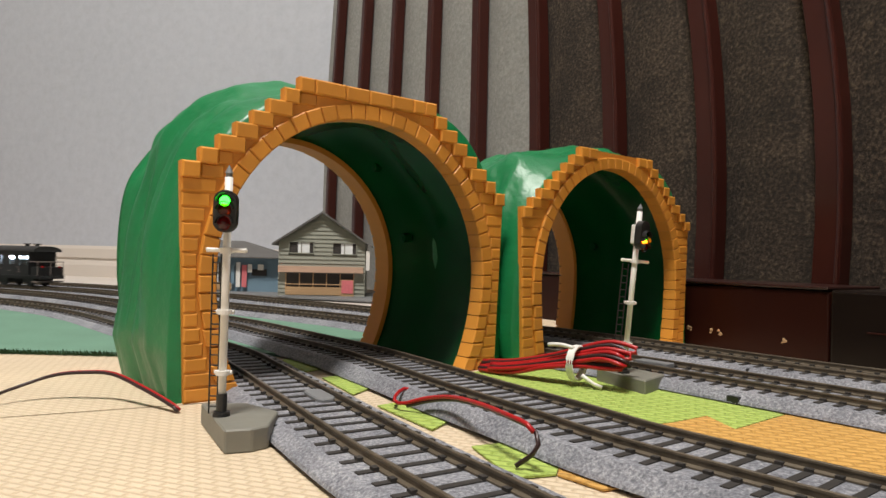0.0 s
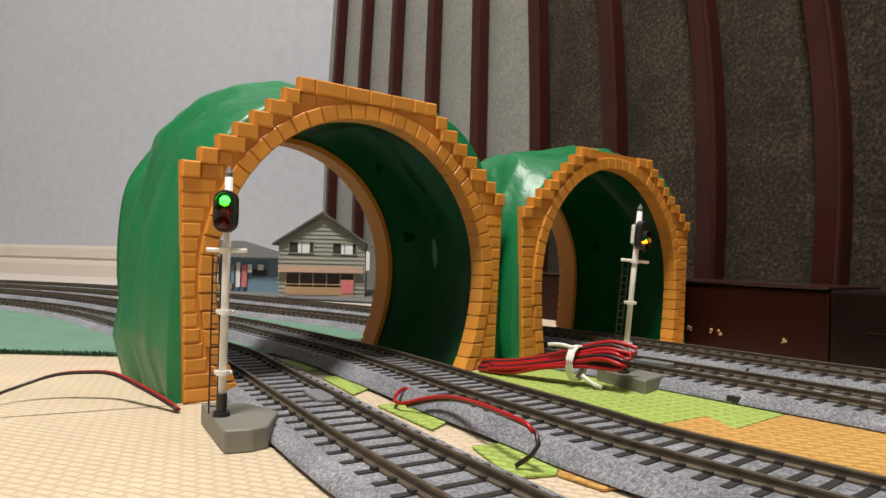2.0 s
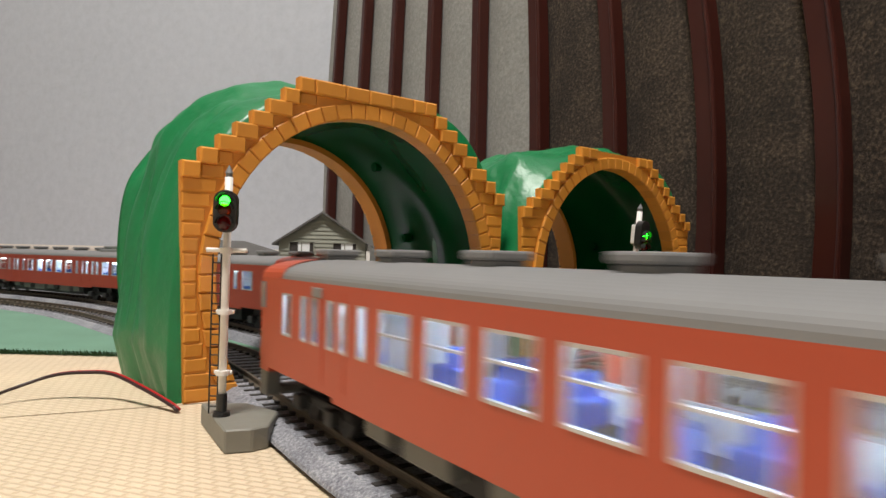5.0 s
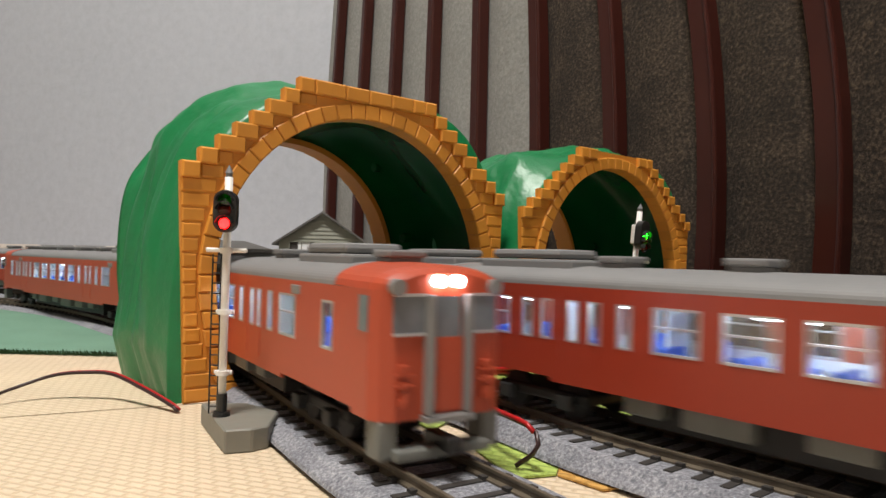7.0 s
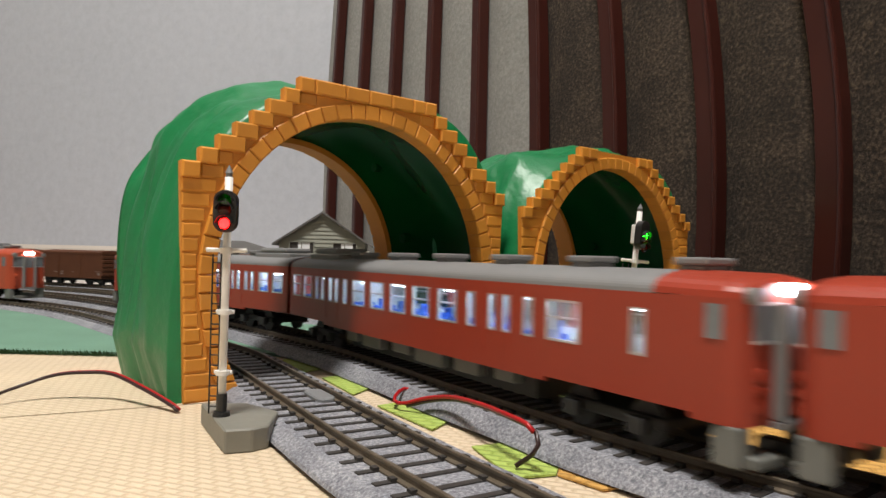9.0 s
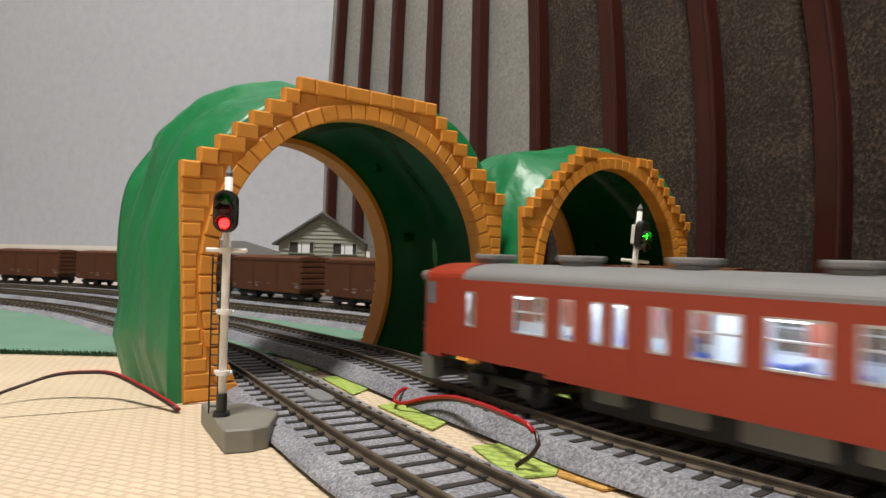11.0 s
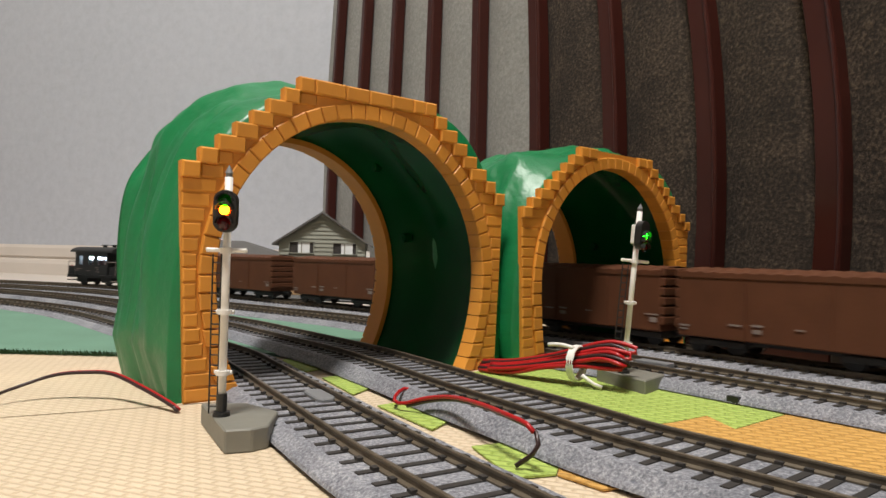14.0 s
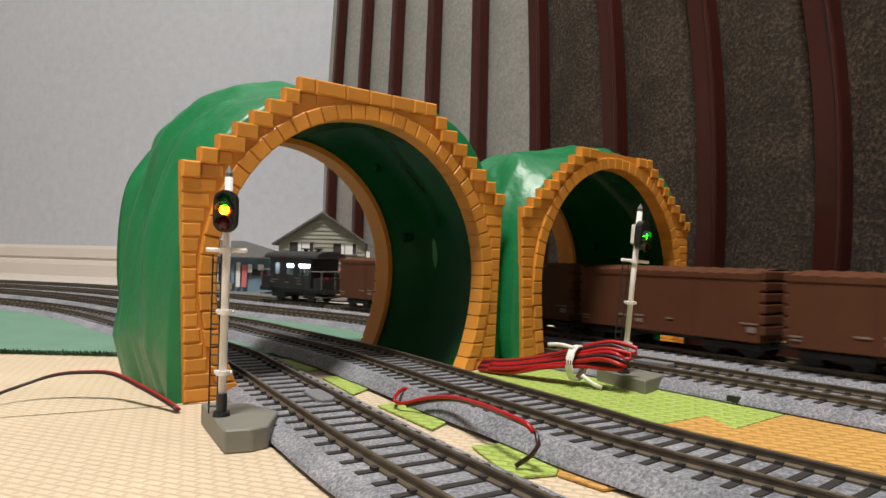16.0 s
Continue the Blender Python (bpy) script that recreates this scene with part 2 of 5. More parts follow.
structure("floor", box(bmesh.new(), -3.0, 2.2, -2.6, 3.2, -0.06, -0.012), M_FLOOR, "brown wooden floor under the foam mats", "floor")
structure("ceiling", box(bmesh.new(), -3.0, 2.2, -2.6, 3.2, 2.4, 2.5), M_CEIL, "plain white ceiling of the room", "ceiling")
structure("wall_left", box(bmesh.new(), -3.1, -3.0, -2.6, 3.2, -0.06, 2.5), M_ROOM, "plain pale wall of the room", "wall")
structure("wall_right", box(bmesh.new(), 2.2, 2.3, -2.6, 3.2, -0.06, 2.5), M_ROOM, "plain pale wall of the room", "wall")
structure("wall_near", box(bmesh.new(), -3.0, 2.2, -2.7, -2.6, -0.06, 2.5), M_ROOM, "plain pale wall of the room", "wall")
WALL = pose(-0.60, 1.236, 0, 0, 0, -22.9)
wall = structure("wall_back", box(bmesh.new(), -3.2, 3.3, 0.0, 0.1, -0.06, 2.4), M_WALL, "pale grey textured wallpaper wall", "wall")
wall.matrix_world = WALL
bm = bmesh.new()
SKIRT = [(0.0, -0.012), (0.0, 0.056), (-0.005, 0.056), (-0.007, 0.050), (-0.007, 0.034), (-0.004, 0.032), (-0.004, 0.029), (-0.009, 0.027), (-0.011, 0.020), (-0.011, -0.012)]
a = [bm.verts.new((-3.0, y, z)) for y, z in SKIRT]
b = [bm.verts.new((0.78, y, z)) for y, z in SKIRT]
bm.faces.new(a)
bm.faces.new(b[::-1])
for i in range(len(SKIRT)):
    bm.faces.new((a[i], b[i], b[(i + 1) % len(SKIRT)], a[(i + 1) % len(SKIRT)]))
skirt = structure("baseboard", bm, M_CREAM, "cream moulded baseboard along the grey wall", "baseboard")
skirt.matrix_world = WALL

fixture = thing("ceiling_light", pose(-0.25, -0.35, 2.36), "round white ceiling light", "ceiling light")
bm = bmesh.new()
rod(bm, (0, 0, -0.035), (0, 0, 0.04), 0.30, 40)
part("housing", bm, M_WHITE, fixture)

# ---- slatted partition beside the tracks ----
PD, PN = Vector((0.5449, -0.8385, 0)), Vector((0.8385, 0.5449, 0))
P0 = Vector((-0.185, 1.060, 0))
PT = Matrix.Translation(P0) @ Matrix(((PD.x, PN.x, 0, 0), (PD.y, PN.y, 0, 0), (0, 0, 1, 0), (0, 0, 0, 1)))
partition = thing("slatted_partition", PT, "folding partition of dark red-brown slats over grey and brown fabric", "partition")
TOP = 0.50
STEPS = [0.029, 0.124, 0.219, 0.313, 0.409, 0.508, 0.602, 0.692, 0.776, 0.859, 0.942]
LEVELS = [0.004 + (TOP - 0.004) * k / 14 for k in range(15)]


def bow(k, z):
    """Sideways bend of the bowed slats and panels at the height z."""
    c = (1.75 if k > 0.4 else 0.7) * (k - 0.4)
    h = z - 0.09
    return -c * (h * h if h < 0.2 else 0.04 + 0.4 * (h - 0.2))


def upright(bm, k, section):
    """A cross-section drawn up along the bend of the partition at k."""
    rings = [[bm.verts.new((x + bow(k + x if k == 0 else k, z), y, z)) for x, y in section] for z in LEVELS]
    n = len(section)
    for a, b in zip(rings, rings[1:]):
        for i in range(n):
            bm.faces.new((a[i], a[(i + 1) % n], b[(i + 1) % n], b[i]))
    bm.faces.new(rings[0][::-1])
    bm.faces.new(rings[-1])
    return bm


edges = [-0.03] + STEPS + [1.04]
for i, (k0, k1) in enumerate(zip(edges, edges[1:])):
    n = 8
    swell = [(k0 + (k1 - k0) * j / n, 0.004 - 0.007 * math.sin(math.pi * j / n)) for j in range(n + 1)]
    grey = k1 < 0.52
    part("fabric_panel", upright(bmesh.new(), 0, swell + [(x, y + 0.006) for x, y in swell[::-1]]), M_GREYFELT if grey else M_BROWNFELT, partition, "grey felt panel" if grey else "dark brown speckled felt panel")
SLAT = [(-0.0088, 0.0), (-0.0088, -0.0088), (-0.0083, -0.0095), (0.0046, -0.0095), (0.0050, -0.0092)]
BEAD = [(0.0051, 0.0), (0.0051, -0.0105), (0.0058, -0.0122), (0.0068, -0.0128), (0.0078, -0.0124), (0.0086, -0.0110), (0.0088, 0.0)]
for k in STEPS:
    ob = part("slat", upright(bmesh.new(), k, SLAT + [(0.0050, 0.0)]), M_WOOD, partition)
    ob.location.x = k
    bead = part("bead", upright(bmesh.new(), k, BEAD), M_WOOD, ob, "rounded varnished edge bead", smooth=False)
plinth = thing("wooden_plinth", PT, "dark red-brown varnished plinth with chipped paint spots", "plinth")
part("board", box(bmesh.new(), 0.716, 0.806, -0.066, -0.012, -0.002, 0.0375, 0.0012), M_PLINTH, plinth)
part("ledge", box(bmesh.new(), 0.716, 0.806, -0.0672, -0.012, 0.0380, 0.0398, 0.0007), M_WOODSIDE, plinth)
part("board", box(bmesh.new(), 0.40, 0.7145, -0.037, -0.012, -0.002, 0.0375, 0.0012), M_PLINTH, plinth)
part("ledge", box(bmesh.new(), 0.40, 0.7145, -0.0382, -0.012, 0.0380, 0.0398, 0.0007), M_WOODSIDE, plinth)
for sx, sz, w in ((0.722, 0.0098, 0.0030), (0.737, 0.0100, 0.0022), (0.743, 0.0096, 0.0024), (0.782, 0.0092, 0.0030)):
    bm = bmesh.new()
    for j in range(6):
        ball(bm, (sx + random.uniform(-1, 1) * w * 0.6, -0.0660, sz + random.uniform(-1, 1) * w * 0.5), random.uniform(0.0005, 0.0011), 1, 0.25, 0.8)
    part("paint_chip", bm, M_TAN, plinth, "pale chipped spot")
cabinet = thing("dark_cabinet_base", PT, "near-black wooden cabinet base with a groove", "cabinet base")
part("body", box(bmesh.new(), 0.8080, 1.15, -0.069, 0.03, -0.002, 0.0385, 0.0015), M_CABINET, cabinet)
part("groove_strip", box(bmesh.new(), 0.826, 1.15, -0.0695, -0.068, 0.0182, 0.0188), M_WOOD, cabinet)

# ---- mats ----
MATS = [[(-1.6, -1.5), (-0.055, -1.5), (-0.055, 0.2357), (-1.6, -0.5365)], [(-1.6, -0.5350), (-0.055, 0.2372), (-0.055, 0.62), (-1.6, 0.62)], [(-0.055, -1.5), (1.2, -1.5), (1.2, 0.62), (-0.055, 0.62)]]
for poly in MATS:
    tagged(part("foam_mat", slab(bmesh.new(), poly, -0.012, 0.0), M_BEIGE), "beige basket-weave foam floor mat", "mat", "foam mats")
felt = [(-1.7, 0.318), (-0.155, 0.319), (-0.05, 0.332), (-0.040, 0.40), (-0.055, 0.53), (-0.20, 0.665), (-0.55, 0.83), (-1.7, 0.90)]
bm = slab(bmesh.new(), felt, 0.0003, 0.0020)
felt_mat = tagged(part("felt_mat", bm, M_FELT), "dull green felt mat with a frayed edge", "mat")
bm = bmesh.new()
rnd = random.Random(11)
for k in range(2600):
    x = -1.0 + 0.86 * k / 2600
    y, h, w = 0.3182 + rnd.uniform(-0.0012, 0.0008), rnd.uniform(0.0012, 0.0034), rnd.uniform(0.0004, 0.0009)
    tip = bm.verts.new((x + rnd.uniform(-0.0008, 0.0008), y - rnd.uniform(0.0002, 0.0022), h))
    foot = [bm.verts.new((x + w * c, y + w * d, 0.0003)) for c, d in ((1, 0), (-0.5, 0.87), (-0.5, -0.87))]
    for i in range(3):
        bm.faces.new((foot[i], foot[(i + 1) % 3], tip))
tagged(part("frayed_edge", bm, M_FRAY, felt_mat, "dark green frayed fibres"), kind="stuff")
tagged(part("floor_strip", box(bmesh.new(), -1.6, 0.9, 0.6205, 1.7, -0.012, -0.001), M_CREAM), "cream vinyl floor strip before the wall", "floor strip")
PATCHES = [("lime", [(-0.0733, 0.3159), (-0.0686, 0.3309), (-0.0513, 0.2953), (-0.0602, 0.28)]),
           ("lime", [(-0.0472, 0.2727), (-0.0413, 0.2787), (-0.026, 0.2544), (-0.0306, 0.2415)]),
           ("lime", [(-0.0204, 0.2246), (-0.0092, 0.2346), (0.0036, 0.2069), (-0.0018, 0.1952)]),
           ("lime", [(0.0088, 0.1789), (0.0188, 0.1834), (0.0300, 0.1674), (0.0275, 0.1574), (0.017, 0.1540)]),
           ("orange", [(0.0302, 0.1672), (0.0449, 0.1515), (0.036, 0.1475), (0.0277, 0.1572)]),
           ("lime", [(0.0043, 0.2876), (0.0466, 0.3196), (0.0865, 0.284), (0.134, 0.2307), (0.1145, 0.2257), (0.0889, 0.2043), (0.087, 0.2213), (0.0725, 0.211), (0.05, 0.20)]),
           ("orange", [(0.0500, 0.1995), (0.0725, 0.2105), (0.087, 0.2208), (0.0889, 0.2038), (0.1148, 0.2252), (0.1345, 0.2300), (0.30, 0.09), (0.14, 0.10)])]
for tone, poly in PATCHES:
    bm = slab(bmesh.new(), poly, 0.0003, 0.0008)
    tagged(part("foam_patch", bm, M_LIME if tone == "lime" else M_ORANGE),
           "lime-green basket-weave foam piece between the tracks" if tone == "lime" else "orange basket-weave foam piece between the tracks", "mat", "foam pieces")

# ---- railway tracks ----
Z = 0.0078
PATHS = {
    "A": (0.0156, 0.0070, [(0.0095, 0.1275), (-0.0145, 0.1657), (-0.0501, 0.2282), (-0.0715, 0.2655), (-0.1040, 0.3160), (-0.2124, 0.4392), (-0.2517, 0.479), (-0.2906, 0.5123), (-0.3654, 0.5615)]),
    "B": (0.0180, 0.0085, [(0.0789, 0.1342), (0.0508, 0.1681), (0.0357, 0.193), (0.0118, 0.2302), (-0.0086, 0.2649), (-0.036, 0.3079), (-0.0640, 0.3440), (-0.0885, 0.3745), (-0.1363, 0.4299), (-0.2776, 0.5632), (-0.3564, 0.6227), (-0.4336, 0.6659)]),
    "C": (0.0185, 0.0078, [(0.1461, 0.2225), (0.1141, 0.2630), (0.0940, 0.2885), (0.0545, 0.3370), (-0.048, 0.458), (-0.1208, 0.5187), (-0.1756, 0.5617), (-0.34, 0.6916), (-0.5002, 0.7679)]),
    "D": (0.0185, 0.0085, [(0.1775, 0.2706), (0.1590, 0.2925), (0.1395, 0.3180), (0.1175, 0.3475), (0.0666, 0.4118), (-0.0586, 0.5457), (-0.1448, 0.6173), (-0.2087, 0.6699), (-0.3831, 0.7800), (-0.551, 0.8457)]),
}


def lengthen(pts, ahead, behind):
    """Carries a path straight on at its start and in a bend, then straight, at its end."""
    p = [Vector((*q, 0)) for q in pts]
    d0 = (p[0] - p[1]).normalized()
    front = [p[0] + d0 * s for s in (ahead, ahead * 0.66, ahead * 0.33, 0.06)]
    d1 = (p[-1] - p[-2]).normalized()
    back, q = [], p[-1]
    for i in range(int(behind / 0.1)):
        if i < 6:
            d1 = Matrix.Rotation(radians(6), 3, "Z") @ d1
        q = q + d1 * 0.1
        back.append(q)
    return [tuple(v) for v in front + p + back]


LINES = {}
for key, (gauge, z, pts) in PATHS.items():
    LINES[key] = spline(lengthen(pts, {"A": 1.0, "B": 1.25, "C": 0.5, "D": 1.3}[key], {"A": 1.1, "B": 1.6, "C": 0.8, "D": 1.8}[key]), 0.004)


def sweep(bm, line, section, closed=True):
    rings = []
    for i, q in enumerate(line):
        d = (line[min(i + 1, len(line) - 1)] - line[max(i - 1, 0)]).normalized()
        s = Vector((d.y, -d.x, 0))
        rings.append([bm.verts.new((q.x + s.x * o, q.y + s.y * o, z)) for o, z in section])
    n = len(section)
    for a, b in zip(rings, rings[1:]):
        for k in range(n if closed else n - 1):
            bm.faces.new((a[k], a[(k + 1) % n], b[(k + 1) % n], b[k]))
    bm.faces.new(rings[0])
    bm.faces.new(rings[-1][::-1])
    return bm


def track(key):
    gauge, z, _ = PATHS[key]
    line = LINES[key]
    t = thing("railway_track", Matrix(), "model railway track on moulded grey ballast", "railway track", "railway tracks")
    g, top = gauge / 2, z - 0.0027
    w = gauge * 1.02
    part("roadbed", sweep(bmesh.new(), line, [(-w - 0.004, 0.0013), (-w - 0.0035, 0.0022), (-w, top - 0.0002), (-w + 0.0015, top), (w - 0.0015, top), (w, top - 0.0002), (w + 0.0035, 0.0022), (w + 0.004, 0.0013)]), M_BALLAST, t, smooth=False)
    for side in (-1, 1):
        c = side * (g + 0.0005)
        prof = [(-0.0011, z - 0.0026), (-0.0011, z - 0.0022), (-0.0003, z - 0.0018), (-0.0003, z - 0.0009), (-0.0005, z - 0.0006), (-0.0005, z - 0.0001), (-0.0004, z), (0.0004, z), (0.0005, z - 0.0001), (0.0005, z - 0.0006), (0.0003, z - 0.0009), (0.0003, z - 0.0018), (0.0011, z - 0.0022), (0.0011, z - 0.0026)]
        part("rail", sweep(bmesh.new(), line, [(c + o, h) for o, h in prof]), M_RAIL, t)
    return t


TRACKS = {key: track(key) for key in PATHS}

# ---- tunnels ----
LEG, FOOT, STEPW = 0.0735, 0.0702, 0.00592
RING = 0.0060
ROWS, FULL = 23, 16


def block(bm, x0, x1, z0, z1, y, proud, e=0.0006):
    """A pillowed block that stands proud of the plane y, towards -y."""
    lo = [(x0, z0), (x1, z0), (x1, z1), (x0, z1)]
    hi = [(x0 + e, z0 + e), (x1 - e, z0 + e), (x1 - e, z1 - e), (x0 + e, z1 - e)]
    return stack(bm, lo, hi, y, proud, e)


def stack(bm, lo, hi, y, proud, e):
    r = [[bm.verts.new((x, y, z)) for x, z in lo], [bm.verts.new((x, y - proud + e, z)) for x, z in lo], [bm.verts.new((x, y - proud, z)) for x, z in hi]]
    for a, b in zip(r, r[1:]):
        for k in range(4):
            bm.faces.new((a[k], a[(k + 1) % 4], b[(k + 1) % 4], b[k]))
    bm.faces.new(r[2])
    bm.faces.new(r[0][::-1])
    return bm


def tunnel(m, label, seed, row_h, spring, radius, waist):
    """Horseshoe portal: a half circle over a springing line, closing in towards the ground by an ellipse of the half height waist."""
    rnd = random.Random(seed)
    t = thing("toy_tunnel", m, label, "toy tunnel", "toy tunnels")
    depth = 0.074
    crown = spring + radius

    def outer(z, row):
        return FOOT + (LEG - FOOT) * min(1.0, z / (FULL * row_h)) - STEPW * max(0, row - FULL + 1)

    def inner(z, extra):
        if z <= spring:
            return radius * math.sqrt(1 - ((spring - z) / waist) ** 2) + extra
        return math.sqrt(max(0.0, (radius + extra) ** 2 - (z - spring) ** 2))

    def bend(extra, steps=40, legs=8):
        """The arch line from the right foot over the crown to the left foot."""
        foot = [(inner(spring * k / legs, extra), spring * k / legs) for k in range(legs)]
        top = [((radius + extra) * math.cos(math.pi * k / steps), spring + (radius + extra) * math.sin(math.pi * k / steps)) for k in range(steps + 1)]
        return foot + top + [(-x, z) for x, z in foot[::-1]]
    left_out = []
    for row in range(ROWS):
        left_out += [(-outer(row * row_h, row), row * row_h), (-outer((row + 1) * row_h, row), (row + 1) * row_h)]
    outline = left_out + [(-x, z) for x, z in left_out[::-1]] + bend(0.003)
    front = part("portal_wall", prism(bmesh.new(), outline, 0.0, 0.0020), M_BRICKBACK, t, "orange moulded brick portal")
    rear = part("rear_arch", prism(bmesh.new(), bend(0.0095) + bend(0.0)[::-1], depth - 0.001, depth + 0.010), M_BRICKBACK, t, "orange rear arch")
    # arch stones
    n = 31
    stones = []
    for k in range(n):
        a0, a1 = math.pi * k / n + 0.0018, math.pi * (k + 1) / n - 0.0018
        stones.append([(r * math.cos(a), spring + r * math.sin(a)) for r, a in ((radius, a0), (radius + RING, a0), (radius + RING, a1), (radius, a1))])
    for s in (-1, 1):
        for k in range(7):
            z0, z1 = spring * k / 7 + 0.0002, spring * (k + 1) / 7 - 0.0002
            w = RING + rnd.choice((-0.0005, 0.0, 0.0006))
            q = [(s * inner(z0, 0), z0), (s * inner(z0, w), z0), (s * inner(z1, w), z1), (s * inner(z1, 0), z1)]
            stones.append(q if s > 0 else q[::-1])
    for q in stones:
        c = (sum(x for x, z in q) / 4, sum(z for x, z in q) / 4)
        small = [(c[0] + (x - c[0]) * 0.84, c[1] + (z - c[1]) * 0.84) for x, z in q]
        part("arch_brick", stack(bmesh.new(), q, small, 0.0065, 0.0077 + rnd.uniform(0, 0.0002), 0.0005), M_BRICK, front)
    for q in stones:
        c = (sum(x for x, z in q) / 4, sum(z for x, z in q) / 4)
        part("arch_brick", stack(bmesh.new(), [(c[0] + (x - c[0]) * 0.94, c[1] + (z - c[1]) * 0.94) for x, z in q][::-1], [(c[0] + (x - c[0]) * 0.86, c[1] + (z - c[1]) * 0.86) for x, z in q][::-1], depth + 0.0098, -0.0022, -0.0006), M_BRICK, rear)
    # bricks in courses
    for row in range(ROWS):
        z0, z1 = row * row_h + 0.0001, (row + 1) * row_h - 0.0001
        xo, xi = outer((row + 0.5) * row_h, row), max(inner(row * row_h, RING), inner((row + 1) * row_h, RING)) + 0.0002
        if row * row_h >= crown + RING - 0.001:
            spans = [(-xo, xo)]
        else:
            spans = [(-xo, -xi), (xi, xo)]
        for x0, x1 in spans:
            if x1 - x0 < 0.0012:
                continue
            wide = x1 - x0
            cnt = max(1, round(wide / 0.0112))
            cuts = [x0 + wide * k / cnt for k in range(cnt + 1)]
            if row >= FULL - 1 and wide > 0.009:
                # a square end block at the stepped edge, longer bricks behind it
                cuts = [x0] + ([x0 + 0.0064] if x0 < 0 else []) + [x0 + wide * k / cnt + (0.0018 if row % 2 else -0.0018) for k in range(1, cnt)] + ([x1 - 0.0064] if x1 > 0 else []) + [x1]
                cuts = [c for i, c in enumerate(cuts) if i in (0, len(cuts) - 1) or (c - x0 > 0.004 and x1 - c > 0.004)]
                cuts = sorted(cuts)
                cuts = [c for i, c in enumerate(cuts) if i == 0 or c - cuts[i - 1] > 0.003]
            elif cnt > 1:
                for k in range(1, cnt):
                    cuts[k] += (0.0016 if row % 2 else -0.0016) + rnd.uniform(-0.0004, 0.0004)
            edge = row >= FULL - 1
            for q0, q1 in zip(cuts, cuts[1:]):
                end = edge and (q0 < -xo + 0.0001 or q1 > xo - 0.0001) or row == ROWS - 1
                part("brick", block(bmesh.new(), q0 + 0.0001, q1 - 0.0001, z0 - (0.0004 if end else 0), z1 + (0.0003 if end else 0), 0.0004, (0.0022 if end else 0.0008) + rnd.uniform(0, 0.0002), 0.0006), M_BRICK, front)
    # outer hill
    bm = bmesh.new()
    nu, nv = 110, 44
    grid = []
    off = Vector((seed * 3.1, seed * 1.7, 0))
    for j in range(nv + 1):
        v = j / nv
        y = 0.0016 + (depth + 0.0009) * v
        swell = math.sin(math.pi * min(1, v * 1.15 + 0.02)) ** 0.6 if v < 0.85 else math.sin(math.pi * min(1, 0.85 * 1.15 + 0.02)) ** 0.6
        aw, hh = 0.0745 + 0.0024 * swell, (ROWS * row_h - 0.004) + 0.0082 * swell
        ring = []
        for i in range(nu + 1):
            th = math.pi * i / nu
            cx, sz = math.cos(th), math.sin(th)
            e = 2 / (3.1 + (0.75 * min(1, v * 4) if cx < 0 else 0.0))
            x = aw * math.copysign(abs(cx) ** e, cx)
            z = hh * sz ** e
            z *= 1 + 0.055 * x / aw
            p = Vector((x, y, z))
            amp = 0.0062 * min(1, max(0, v - 0.07) * 5 + 0.02)
            d = noise.noise(Vector((x * 34, y * 62, z * 14)) + off) * amp + noise.noise(Vector((x * 110, y * 170, z * 26)) + off) * amp * 0.35
            nrm = Vector((cx, 0, sz)).normalized()
            p += nrm * d
            p.z = max(0.0, p.z)
            p.x *= 1 - 0.07 * max(0.0, 1 - p.z / 0.012) ** 0.7 * min(1, v * 6)
            ring.append(bm.verts.new(p))
        grid.append(ring)
    for j in range(nv):
        for i in range(nu):
            bm.faces.new((grid[j][i], grid[j][i + 1], grid[j + 1][i + 1], grid[j + 1][i]))
    # closing rims towards the bore
    for j in (0, nv):
        y = grid[j][0].co.y
        rim = []
        for i in range(nu + 1):
            th = math.pi * i / nu
            rim.append(bm.verts.new(((radius + 0.004) * math.cos(th), y, (spring if 0 < i < nu else 0) + (radius + 0.004) * math.sin(th))))
        for i in range(nu):
            bm.faces.new((grid[j][i], grid[j][i + 1], rim[i + 1], rim[i]))
    part("hill_shell", bm, M_GREEN, t, "glossy moulded green rock shell", smooth=True)
    # bore, its shade put into the darker green
    bm = bmesh.new()
    prof = bend(0.0025, 30)
    rows = []
    for j in range(13):
        y = 0.0062 + (depth - 0.0064) * j / 12
        ring = []
        for i, (x, z) in enumerate(prof):
            sw = 0.012 * math.sin(math.pi * j / 12) * (1 if abs(x) > 0.01 else 0.6)
            d = noise.noise(Vector((x * 30, y * 40, z * 14)) + off) * 0.004 * math.sin(math.pi * j / 12)
            k = 1 + (sw * 0.55 + d) / radius
            ring.append(bm.verts.new((x * k, y, spring + (z - spring) * k if z > spring else z)))
        rows.append(ring)
    for a, b in zip(rows, rows[1:]):
        for i in range(len(prof) - 1):
            bm.faces.new((a[i], a[i + 1], b[i + 1], b[i]))
    part("bore", bm, M_VAULT, t, "green hollow inside of the shell, coloured dark for its shade", smooth=True)
    for x, z in ((0.061, 0.060), (0.042, 0.095), (-0.030, 0.104)):
        bm = bmesh.new()
        rod(bm, (x * 1.06, 0.060, z), (x * 0.98, 0.060, z - 0.0004), 0.0024, 14)
        rod(bm, (x * 0.98, 0.060, z - 0.0004), (x * 0.972, 0.060, z - 0.0005), 0.0012, 10)
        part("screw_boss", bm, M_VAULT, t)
    return t


